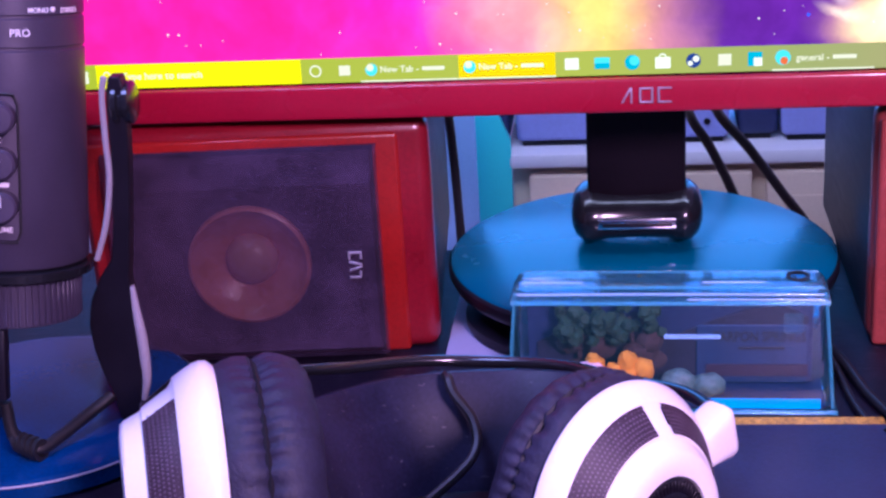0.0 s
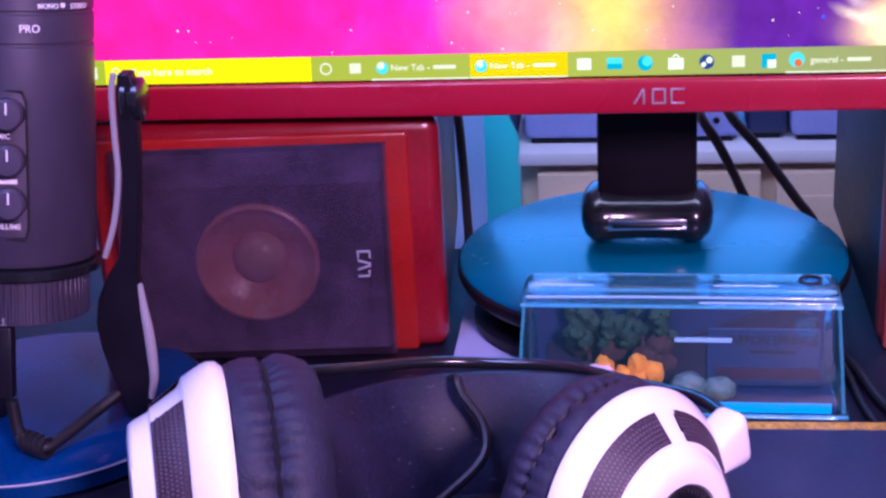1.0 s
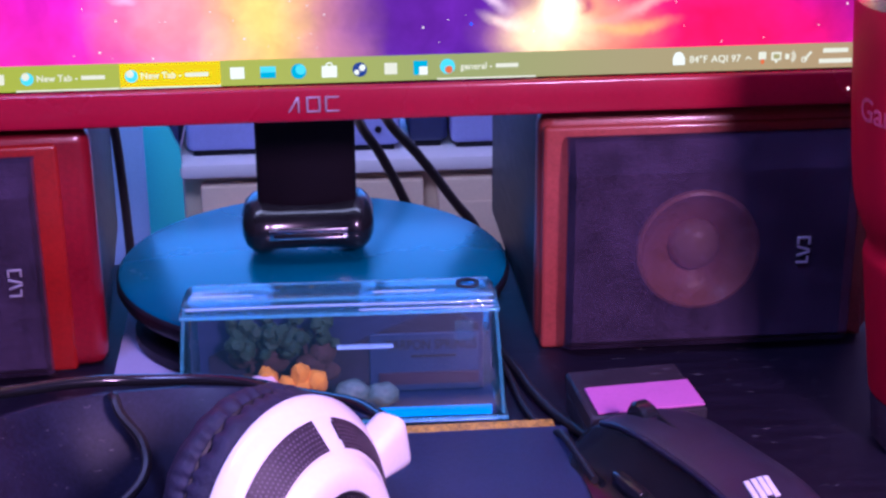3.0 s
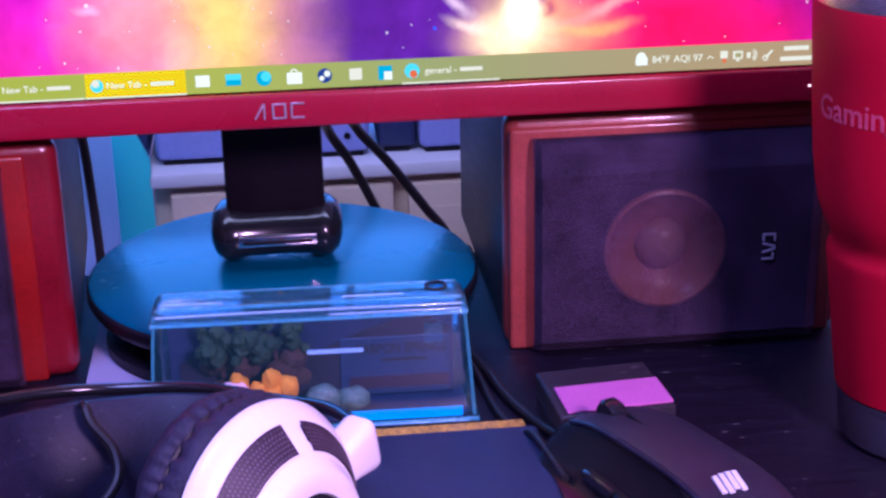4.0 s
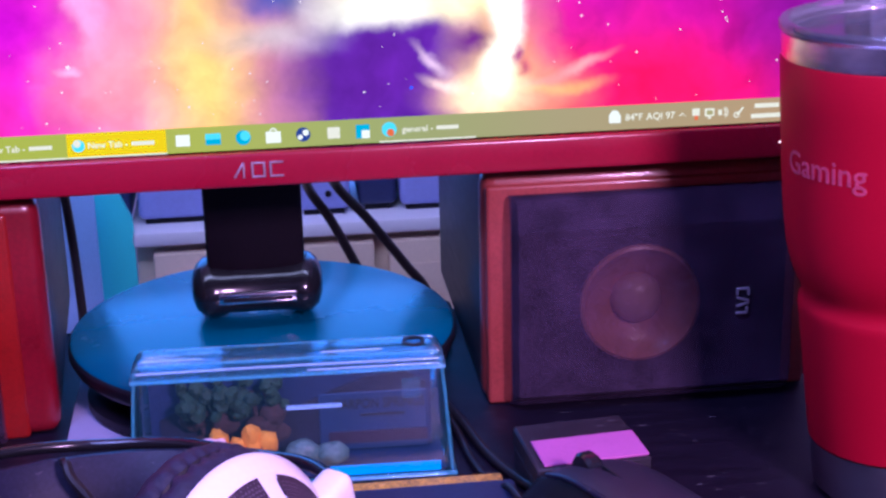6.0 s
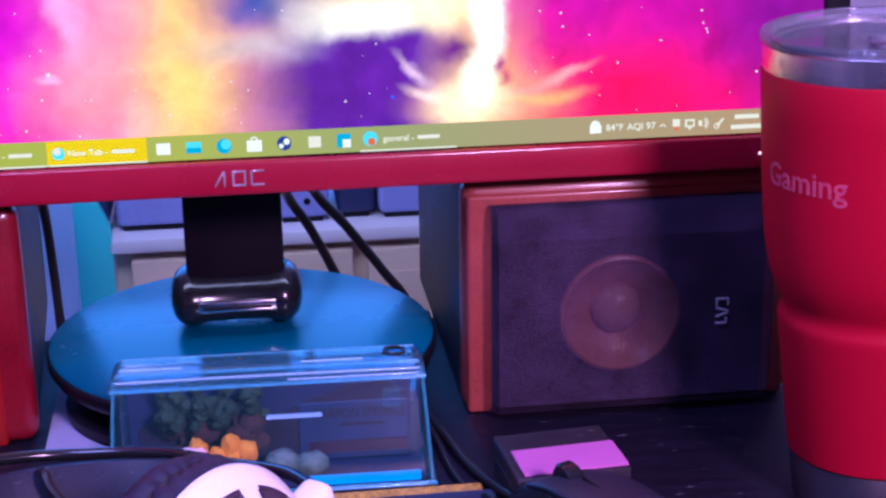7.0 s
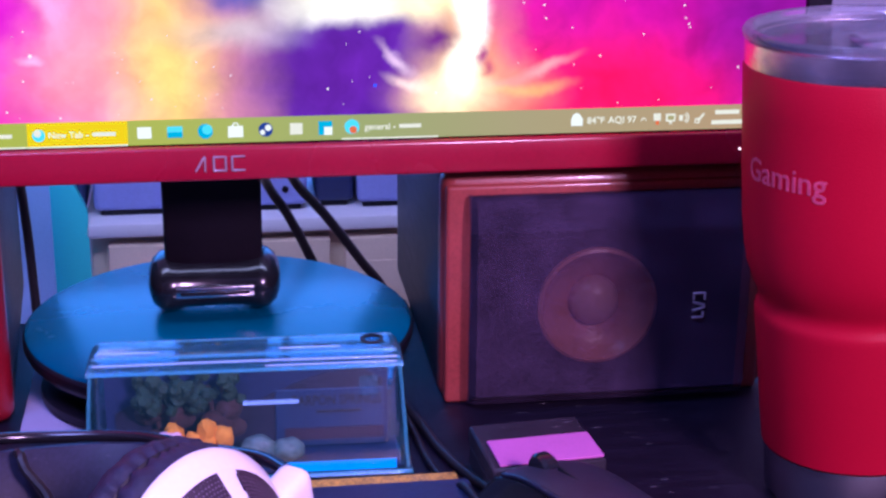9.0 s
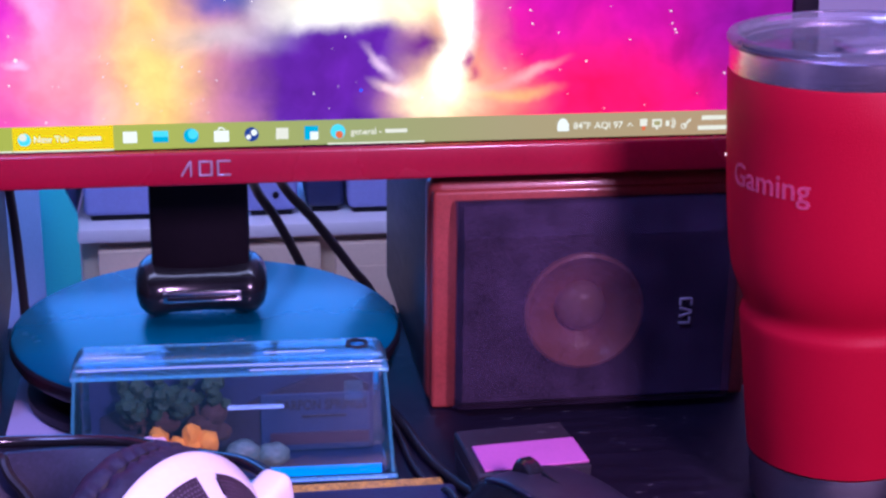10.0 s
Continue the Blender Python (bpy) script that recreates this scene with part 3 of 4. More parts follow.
for k in (-1, 1):
    caret = box(-3.6 * PX, 3.6 * PX, -0.0010, -0.0006, -0.8 * PX, 0.8 * PX, 0, m=Matrix.Translation((sx(1649 + 2.3 * k), 0, 20 * PX)) @ pose(0, 0, 0, 0, 42 * k))
    part("icon", caret, G_CREAM, taskbar, "", False)
on_bar("icon", 1666, 1678, 17, 29, G_CREAM, 2)
on_bar("icon", 1670, 1675, 10, 17, G_RED, 2)
on_bar("icon", 1687, 1703, 15, 28, G_CREAM, 2)
on_bar("icon", 1690, 1700, 18, 25, G_OLIVE, 3)
on_bar("icon", 1693, 1697, 11, 15, G_CREAM, 2)
on_bar("icon", 1710, 1716, 16, 25, G_CREAM, 2)
ring_icon(1716, 20.5, 7.5, 2.0, G_CREAM, -60, 60)
ring_icon(1716, 20.5, 11, 1.6, G_CREAM, -60, 60)
pen = box(-8 * PX, 8 * PX, -0.0010, -0.0006, -1.6 * PX, 1.6 * PX, 0, m=Matrix.Translation((sx(1747), 0, 21 * PX)) @ pose(0, 0, 0, 0, -48))
part("icon", pen, G_CREAM, taskbar, "", False)
ring_icon(1741, 15, 5, 1.8, G_CREAM)

# stars, small glowing points on the picture
rs = random.Random(4)
stars = bmesh.new()
for i in range(150):
    x, z = rs.uniform(-0.262, 0.262), rs.uniform(0.0125, 0.11)
    r = rs.choice((0.0002, 0.00025, 0.0003, 0.0004, 0.0005))
    lathe([(0, 0), (r, 0), (r, 0.0002), (0, 0.0002)], 8, Matrix.Translation((x, 0.0004, z)) @ pose(0, 0, 0, 90), bm=stars)
ob = part("stars", stars, G_STAR, monitor, "scattered small white stars", False, "stuff")
ob.matrix_basis = PANEL
star = lathe([(0, 0), (0.0008, 0), (0.0008, 0.0003), (0, 0.0003)], 12, Matrix.Translation((0.0668, 0.0003, 0.0240)) @ pose(0, 0, 0, 90))
glint = lathe([(0, 0), (0.0009, 0), (0.0009, 0.0003), (0, 0.0003)], 12, Matrix.Translation((-0.0823, 0.0003, 0.0402)) @ pose(0, 0, 0, 90))
part("pink_star", glint, G_STAR, monitor, "bright pink-white star", False).matrix_basis = PANEL
part("blue_star", star, G_BLUE, monitor, "bright blue star", False).matrix_basis = PANEL

# ---- loudspeakers ----
def loudspeaker(x0, x1, wood, outer, label, gx0, gx1, cx, mark_x, turn, depth=0.185, yf=0.010):
    """A small loudspeaker lying on its side: vinyl body, wooden front frame and a chamfered cloth grille."""
    z1 = 0.1165
    mid = (x0 + x1) / 2
    sp = thing("loudspeaker", (mid, yf, 0), label, "loudspeaker", "pair of loudspeakers", turn)
    part("cabinet", box(x0 - mid + 0.001, x1 - mid - 0.001, 0.012, depth, 0.001, z1 - 0.001, 0.002), M_VINYL, sp, "black vinyl body")
    fr = box(x0 - mid, x1 - mid, -0.001, 0.016, 0.0, z1, 0.007, 4)
    part("front_frame", fr, outer, sp)
    # second step of the frame next to the grille
    part("inner_frame", box(gx0 - mid - 0.010, gx1 - mid + 0.010, -0.0024, 0.004, 0.0, 0.1105, 0.0022, 3), wood, sp)
    g0, g1 = gx0 - mid, gx1 - mid
    zb, zt = 0.0015, 0.1062
    part("baffle", box(g0 + 0.002, g1 - 0.002, -0.0030, -0.0025, zb, zt - 0.001), M_INK, sp, "", False)
    # woofer behind the cloth: a rolled surround, a deep cone and a domed cap
    wo = part("woofer", lathe([(0.0292, 0.0085), (0.0288, 0.0105), (0.0274, 0.0112), (0.0262, 0.0100), (0.0256, 0.0086), (0.0200, 0.0052), (0.0130, 0.0010), (0.0122, 0.0004)], 64,
              Matrix.Translation((cx - mid, -0.0034, 0.0520)) @ pose(0, 0, 0, 90), close=False), M_CONE, sp, "copper-brown paper cone")
    part("dust_cap", lathe([(0.0124, 0.0006), (0.0118, 0.0040), (0.0090, 0.0072), (0.0048, 0.0090), (0.0, 0.0096)], 48,
         Matrix.Translation((cx - mid, -0.0034, 0.0520)) @ pose(0, 0, 0, 90), close=False), M_CAP, wo, "domed dust cap")
    # grille rim with chamfered top and foot, cloth in the middle
    prof = ((zb, -0.004), (zb + 0.001, -0.0105), (zb + 0.0075, -0.0165), (zt - 0.0150, -0.0165), (zt - 0.001, -0.0105), (zt, -0.004))
    bm = bmesh.new()
    cols = []
    for x, inset in ((g0, 0.0), (g0 + 0.003, 1.0), (g1 - 0.003, 1.0), (g1, 0.0)):
        cols.append([bm.verts.new((x, y if inset else -0.004 - (-0.004 - y) * 0.55, z)) for z, y in prof])
    for a, b in zip(cols, cols[1:]):
        for i in range(len(prof) - 1):
            bm.faces.new((a[i], b[i], b[i + 1], a[i + 1]))
    part("grille", bm, M_CLOTH, sp, "dark cloth grille with the cone showing through", False)
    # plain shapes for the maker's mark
    mk = bmesh.new()
    face_y = (-0.0178, -0.0166)
    at = Matrix.Translation((mark_x - mid, 0, 0.0515))
    box(-0.0032, 0.0024, *face_y, -0.0064, -0.0054, 0.0002, 1, at, mk)
    box(0.0016, 0.0026, *face_y, -0.0054, -0.0030, 0.0002, 1, at, mk)
    for k in (-1, 1):
        box(-0.0032, 0.0032, *face_y, -0.0005, 0.0005, 0.0002, 1, at @ pose(0, 0, 0.0013 * k - 0.0003, 0, 17 * k, 0), mk)
    box(-0.0032, 0.0032, *face_y, 0.0058, 0.0068, 0.0002, 1, at, mk)
    box(-0.0032, -0.0022, *face_y, 0.0030, 0.0058, 0.0002, 1, at, mk)
    box(0.0022, 0.0032, *face_y, 0.0030, 0.0058, 0.0002, 1, at, mk)
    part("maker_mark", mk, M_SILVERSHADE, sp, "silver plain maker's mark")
    return sp


loudspeaker(-0.268, -0.1025, M_REDWOOD, M_DEEPRED, "bright red wooden loudspeaker lying on its side with a dark grille", -0.255, -0.1265, -0.1890, -0.1388, 4, 0.185, 0.0043)
loudspeaker(0.0985, 0.262, M_BROWNWOOD, M_BROWNWOOD, "red-brown wooden loudspeaker lying on its side beside the tumbler", 0.1105, 0.2475, 0.172, 0.2205, 0)

# ---- behind the desk ----
cab = thing("cabinet", (0.05, 0.47, -0.74), "cream panelled cabinet with a white top behind the desk", "cabinet")
part("body", box(-0.1400, 0.55, -0.125, 0.2, 0.0, 0.722, 0.002), M_CREAM, cab)
part("top", box(-0.1425, 0.56, -0.140, 0.21, 0.722, 0.732, 0.002), M_WHITEP, cab, "white top board")
for x0, x1 in ((-0.128, 0.02), (0.03, 0.20), (0.21, 0.40)):
    d = part("door", box(x0, x1, -0.139, -0.1255, 0.25, 0.716, 0.0015), M_CREAM, cab)
    part("panel", box(x0 + 0.012, x1 - 0.012, -0.141, -0.1392, 0.27, 0.700, 0.0008), M_CREAM, d)
board = thing("upright_board", (-0.15, 0.30, -0.74), "tall white board behind the desk with blue and teal light painted in", "board")
part("board_face", box(-0.05, 0.0405, -0.002, 0.0, 0.0, 0.79, 0.0008), M_PALEBLUE, board, "board face with blue light painted in")
side = bmesh.new()
outline = ((0.030, 0.0), (0.0605, 0.0), (0.0605, 0.742), (0.042, 0.785), (0.030, 0.79))
rims = [[side.verts.new((x, y, z)) for x, z in outline] for y in (0.030, 0.036)]
side.faces.new(rims[0])
side.faces.new(rims[1][::-1])
for k in range(5):
    side.faces.new((rims[0][k], rims[1][k], rims[1][(k + 1) % 5], rims[0][(k + 1) % 5]))
bmesh.ops.recalc_face_normals(side, faces=side.faces[:])
part("board_side", side, M_TEAL, board, "board edge with teal light painted in")


def device(x0, x1, y0, y1, h, material, label, category, name):
    d = thing(name, ((x0 + x1) / 2, (y0 + y1) / 2, -0.008), label, category)
    hw, hd = (x1 - x0) / 2, (y1 - y0) / 2
    part("case", box(-hw, hw, -hd, hd, 0.004, h, 0.004, 3), material, d)
    part("foot_strip", box(-hw + 0.004, hw - 0.004, -hd + 0.004, hd - 0.004, 0.0, 0.0045, 0.001), M_BLACK, d)
    return d


device(-0.0865, -0.030, 0.345, 0.44, 0.055, M_LILAC, "pale lilac plastic box on the cabinet", "box", "storage_box")
device(-0.0985, -0.0910, 0.345, 0.42, 0.055, M_NAVY, "navy box on the cabinet", "box", "storage_box")
dv = device(0.020, 0.056, 0.345, 0.42, 0.055, M_LILAC, "pale lilac device with a round socket on the cabinet", "device", "router")
part("socket", lathe([(0, 0), (0.0022, 0), (0.0022, 0.001), (0, 0.001)], 16, Matrix.Translation((0.003, -0.0378, 0.016)) @ pose(0, 0, 0, 90)), M_BLACK, dv)
device(0.062, 0.088, 0.35, 0.42, 0.055, M_NAVY, "dark navy box on the cabinet", "box", "storage_box")
device(0.090, 0.130, 0.345, 0.42, 0.055, M_LILAC, "pale lilac box on the cabinet", "box", "storage_box")


def cable(points, r, label, name="cable"):
    return tagged(part(name, tube(points, r), M_CABLE), label, "cable")


cable([(0.018, 0.060, 0.18), (0.0195, 0.15, 0.088), (0.0242, 0.20, 0.056), (0.0357, 0.213, 0.0337), (0.049, 0.227, 0.003), (0.060, 0.240, -0.028), (0.066, 0.248, -0.07), (0.068, 0.25, -0.20), (0.068, 0.25, -0.40)], 0.0029, "black cable hanging behind the monitor")
cable([(0.033, 0.060, 0.18), (0.034, 0.15, 0.090), (0.0401, 0.20, 0.0575), (0.0590, 0.213, 0.0310), (0.081, 0.227, -0.003), (0.097, 0.240, -0.03), (0.104, 0.248, -0.07), (0.106, 0.25, -0.20), (0.106, 0.25, -0.40)], 0.0029, "black cable hanging behind the monitor")
cable([(-0.112, 0.06, 0.17), (-0.114, 0.14, 0.11), (-0.1150, 0.20, 0.060), (-0.1145, 0.222, -0.01), (-0.114, 0.23, -0.10), (-0.11, 0.25, -0.40)], 0.0028, "black cable hanging beside the loudspeaker")
# Added sheet standing in for the pale violet patch below the base
sheet = tagged(part("pale_filler", box(-0.0995, 0.04, -0.005, 0.16, 0.0, 0.0005), M_PALEFILL, None, "", False), "flat pale sheet added for the violet patch under the monitor base", "paper")

# ---- clear souvenir box ----
box_t = thing("souvenir_box", (0.005, -0.050, 0), "clear plastic souvenir box with a small sea scene inside", "souvenir", turn=-1.5)


def tapered(x0, x1, y0, y1, z0, z1, taper, r, back=0.0):
    b = box(x0, x1, y0, y1, z0, z1, r, 4)
    for v in b.verts:
        k = (v.co.z - z0) / (z1 - z0)
        v.co.x *= 1 - taper * k
        v.co.y = y0 + (v.co.y - y0) * (1 - back * k) + 0.002 * k
    return b


shell = tapered(-0.0705, 0.0705, -0.017, 0.017, 0.005, 0.0625, 0.07, 0.0052, 0.42)
part("clear_cover", shell, M_BOXCLEAR, box_t, "clear plastic cover with bright edges").visible_shadow = False
lip = tapered(-0.0672, 0.0672, -0.0160, 0.0062, 0.0535, 0.0560, 0.0, 0.0011)
part("cover_lip", lip, M_BOXCLEAR, box_t).visible_shadow = False
part("tray", box(-0.0715, 0.0715, -0.018, 0.018, 0.0, 0.005, 0.0015), M_BOXCLEAR, box_t, "clear tray").visible_shadow = False
# Hazed beads laid along the cover's edges as painted highlights
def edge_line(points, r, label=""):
    part("edge_glint", tube(points, r, 8, 4), M_BOXEDGE, box_t, label).visible_shadow = False


edge_line([(-0.0640, -0.0142, 0.0612), (0.0, -0.0142, 0.0614), (0.0640, -0.0142, 0.0612)], 0.0008, "clear edge bead with its cyan glint painted in")
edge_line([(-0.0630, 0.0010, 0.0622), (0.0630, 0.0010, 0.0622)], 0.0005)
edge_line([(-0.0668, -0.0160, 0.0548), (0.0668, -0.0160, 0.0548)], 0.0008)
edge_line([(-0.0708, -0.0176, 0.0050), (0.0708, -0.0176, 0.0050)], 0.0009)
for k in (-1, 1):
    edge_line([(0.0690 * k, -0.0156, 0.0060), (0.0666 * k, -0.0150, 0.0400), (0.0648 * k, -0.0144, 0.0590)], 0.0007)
# Pale strips added where the cover shows reflected streaks
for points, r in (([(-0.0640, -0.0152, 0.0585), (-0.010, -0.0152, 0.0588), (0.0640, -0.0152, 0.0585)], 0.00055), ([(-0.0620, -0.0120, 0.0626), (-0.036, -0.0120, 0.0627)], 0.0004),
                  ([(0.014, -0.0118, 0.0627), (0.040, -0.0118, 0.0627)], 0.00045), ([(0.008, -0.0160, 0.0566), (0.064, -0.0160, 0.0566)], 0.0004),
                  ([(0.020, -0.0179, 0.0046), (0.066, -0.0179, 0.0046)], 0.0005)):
    part("glint_strip", tube(points, r, 6, 3), M_BOXGLINT, box_t, "pale strip standing in for a reflected streak").visible_shadow = False
hill = bmesh.new()
ridge = ((-0.058, 0.0072), (-0.058, 0.026), (-0.044, 0.034), (-0.020, 0.031), (0.002, 0.029), (0.020, 0.037), (0.034, 0.042), (0.050, 0.044), (0.060, 0.038), (0.060, 0.0072))
sides = [[hill.verts.new((x, y, z)) for x, z in ridge] for y in (0.0074, 0.0082)]
hill.faces.new(sides[0])
hill.faces.new(sides[1][::-1])
for k in range(len(ridge)):
    q = (k + 1) % len(ridge)
    hill.faces.new((sides[0][k], sides[1][k], sides[1][q], sides[0][q]))
bmesh.ops.recalc_face_normals(hill, faces=hill.faces[:])
part("printed_hill", hill, mat("dark_plum_card", (0.012, 0.007, 0.022), 0.6, vary=0.4, scale=60), box_t, "dark plum cut-out hill", False)
part("hang_ring", lathe([(0.0036, 0.0), (0.0050, 0.0), (0.0050, 0.0010), (0.0036, 0.0010)], 32, Matrix.Translation((0.054, -0.006, 0.0626)), close=False), M_INK, box_t, "dark ring round the hang hole")
part("back_card", box(-0.062, 0.062, 0.0085, 0.0095, 0.0068, 0.050), M_BOXBLUE, box_t, "deep blue printed card", False)
part("floor_card", box(-0.066, 0.066, -0.014, 0.013, 0.0052, 0.0066), M_BOXBLUE, box_t, "deep blue floor card", False)
part("front_edge", box(0.012, 0.064, -0.0150, -0.0142, 0.0054, 0.0098), M_AQUA, box_t, "", False)
part("red_print", box(0.016, 0.060, 0.0050, 0.0058, 0.0110, 0.0165), M_BRICKRED, box_t, "maroon printed band", False)
sign = part("sign", box(0.012, 0.0600, 0.0060, 0.0070, 0.0075, 0.0350, 0.0003, 1), mat("slate_card", (0.010, 0.030, 0.085), 0.5, vary=0.15), box_t, "blue-grey sign", False)
part("letters", words("TARPON SPRINGS", 0.0054, Matrix.Translation((0.039, 0.0056, 0.0295)) @ Matrix.Diagonal((0.92, 1, 1.25, 1)), 0.0001), M_INK, sign, "", False)
part("word_bar", box(0.030, 0.050, 0.0055, 0.0059, 0.0236, 0.0248), M_INK, sign, "", False)
# First insert: a hazed bar added as a painted glint
part("inner_insert", box(-0.002, 0.022, -0.0135, -0.0100, 0.0372, 0.0382, 0.0004, 2), M_BOXGLINT, box_t, "hazed bar standing in for an inner glint").visible_shadow = False
part("inner_insert", box(0.0480, 0.0560, -0.0135, -0.0125, 0.0398, 0.0490, 0.0005, 2), M_BOXCLEAR, box_t).visible_shadow = False
rr = random.Random(7)
tree = bmesh.new()
for i in range(46):
    x, z = rr.uniform(-0.048, -0.002), rr.uniform(0.032, 0.047)
    blob((x, rr.uniform(-0.006, 0.004), z), (rr.uniform(0.002, 0.0042),) * 3, 0.5, 90, i, 2, tree)
part("foliage", tree, M_GREEN, box_t, "clumped dark green foam foliage")
for x in (-0.040, -0.030, -0.016, -0.010):
    part("trunk", tube([(x, 0.002, 0.006), (x + 0.001, 0.003, 0.02), (x - 0.001, 0.003, 0.040)], 0.0011, 8), M_BROWN, box_t)
cork = bmesh.new()
for i in range(12):
    blob((rr.uniform(-0.050, -0.006), rr.uniform(0.000, 0.005), rr.uniform(0.012, 0.030)), (0.006, 0.003, 0.005), 0.4, 80, i + 50, 2, cork)
part("cork_rock", cork, M_BROWN, box_t, "dark brown rock")
sponge = bmesh.new()
for i in range(14):
    x = rr.uniform(-0.036, -0.008)
    blob((x, rr.uniform(-0.010, -0.005), rr.uniform(0.009, 0.021 + 0.004 * math.sin(x * 300))), (0.0045, 0.0035, 0.006), 0.35, 90, i + 80, 2, sponge)
part("sponge", sponge, M_SPONGE, box_t, "bright orange sponge")
part("pink_shell", blob((-0.034, -0.0125, 0.0215), (0.0065, 0.003, 0.0042), 0.3, 60, 3.0), M_SHELLPINK, box_t, "pale pink shell")
for x, z, r in ((0.004, 0.0135, 0.0070), (0.017, 0.0125, 0.0062)):
    part("pebble", blob((x, -0.007, z), (r * 1.15, r * 0.8, r * 0.9), 0.18, 60, x * 90), M_PEBBLE, box_t)

# ---- headphones ----
hp = thing("headphones", (-0.075, -0.20, 0), "white and black over-ear headphones lying on the desk", "headphones")


def axis_pose(center, out, up=(0, 0, 1)):
    """Local z points out of the ear cup, local y is as near to up as it can be."""
    z = Vector(out).normalized()
    x = Vector(up).cross(z).normalized()
    y = z.cross(x)
    m = Matrix((x, y, z)).transposed().to_4x4()
    m.translation = Vector(center)
    return m


def wedge(r0, r1, za, zb, a0, a1, m, thick=0.0012, seg=14):
    """A curved plate on the face of an ear cup, between two radii and two angles."""
    return lathe([(r0, zb), (r1, za), (r1, za - thick), (r0, zb - thick), (r0, zb)], seg, m, 0.90, 1.0, a0=a0, a1=a1, close=False)


def ear_cup(center, out, vents, size=1.0, deep=0.9):
    """A cushion, a stepped white shell with mesh vents between its rim and its inner ring, and a ribbed hub."""
    m = axis_pose(center, out) @ Matrix.Diagonal((size, size, deep * size, 1))
    sq = dict(sx=0.90, sy=1.0)
    pad = part("ear_pad", lathe([(0.020, -0.020), (0.028, -0.0270), (0.034, -0.0285), (0.0405, -0.0275), (0.0445, -0.0245), (0.0470, -0.0200), (0.0472, -0.0165), (0.0458, -0.0135), (0.0445, -0.0120),
                                  (0.0466, -0.0105), (0.0474, -0.0070), (0.0470, -0.0035), (0.0455, -0.0012), (0.040, -0.0008), (0.022, -0.0008)], 240, m, **sq),
               M_LEATHER, hp, "padded navy-black leatherette cushion")
    me = pad.data
    back = m.inverted()
    for v in me.vertices:
        q = back @ Vector(v.co)
        ang = math.atan2(q.y, q.x)
        gather = math.exp(-((q.z + 0.0125) / 0.0050) ** 2)
        k = noise.noise(Vector(v.co) * 130) * 0.0009 + 0.0008 * gather * math.sin(ang * 47 + 6 * noise.noise(Vector((ang * 2, 0, 0))))
        v.co += Vector(v.normal) * k
    part("seam", lathe([(0.0452, -0.0128), (0.0462, -0.0120), (0.0452, -0.0112)], 96, m, close=False, **sq), M_INK, pad)
    sh = part("shell", lathe([(0.030, -0.0010), (0.0455, -0.0008), (0.0474, 0.0010), (0.0476, 0.0030), (0.0468, 0.0052), (0.0428, 0.0108), (0.0418, 0.0112),
                              (0.0392, 0.0124), (0.0330, 0.0204), (0.0322, 0.0206), (0.0316, 0.0212), (0.0290, 0.0256), (0.0276, 0.0268), (0.0230, 0.0274), (0.0205, 0.0270), (0.0200, 0.0240), (0.0, 0.0240)], 128, m, **sq),
              M_WHITE, hp, "glossy white shell")
    for a0, a1 in vents:
        vent = part("vent", wedge(0.0334, 0.0418, 0.0116, 0.0206, a0, a1, m), M_VENT, sh, "dark mesh vent")
        holes = bmesh.new()
        rows_, cols_ = 7, max(3, int((a1 - a0) / 2.4))
        for i in range(rows_):
            f = (i + 0.5) / rows_
            rr_, zz_ = 0.0338 + (0.0414 - 0.0338) * f, 0.0206 + (0.0116 - 0.0206) * f + 0.0002
            for j in range(cols_):
                a = radians(a0 + (a1 - a0) * (j + 0.5 + 0.4 * (i % 2)) / cols_)
                place = m @ Matrix.Translation((0.90 * rr_ * math.cos(a), rr_ * math.sin(a), zz_)) @ pose(0, 0, 0, 0, 0, math.degrees(a)) @ pose(0, 0, 0, 0, 45, 0)
                lathe([(0.00046, 0.0), (0.00032, 0.0001), (0.0, 0.0001)], 6, place, bm=holes)
        part("perforation", holes, M_PERF, vent, "fine pale mesh dots", False, "stuff")
    hub = part("hub", lathe([(0.0198, 0.0242), (0.0198, 0.0262), (0.0180, 0.0270), (0.0160, 0.0262), (0.0120, 0.0262), (0.0, 0.0266)], 64, m, close=False, **sq), M_GLOSSBLACK, sh, "round black hub")
    ribs = bmesh.new()
    for i in range(60):
        box(0.0150, 0.0192, -0.00045, 0.00045, 0.0262, 0.0276, 0.0002, 1, m @ Matrix.Diagonal((0.9, 1, 1, 1)) @ pose(0, 0, 0, 0, 0, 6 * i), ribs)
    part("rib_ring", ribs, M_BLACK, hub, "ribbed black ring", kind="stuff")
    return m


mR = ear_cup((0.0585, -0.0320, 0.0535), (0.72, -0.69, 0.05), ((14, 70), (84, 158), (174, 243), (262, 335)), 0.95)
mL = ear_cup((-0.0815, -0.0050, 0.0450), (-0.929, -0.315, 0.045), ((20, 80), (110, 172), (190, 262), (285, 345)), deep=1.22)
# headband: a padded strap and an outer bow
arc = [(-0.066, 0.004, 0.036), (-0.055, 0.044, 0.029), (-0.034, 0.074, 0.0225), (-0.008, 0.086, 0.0205), (0.024, 0.088, 0.0200), (0.048, 0.076, 0.0225), (0.066, 0.046, 0.029), (0.074, 0.020, 0.038)]
strap = part("strap", strip(arc, 0.049, 0.004, -0.75), M_STRAP, hp, "scratched black inner strap")
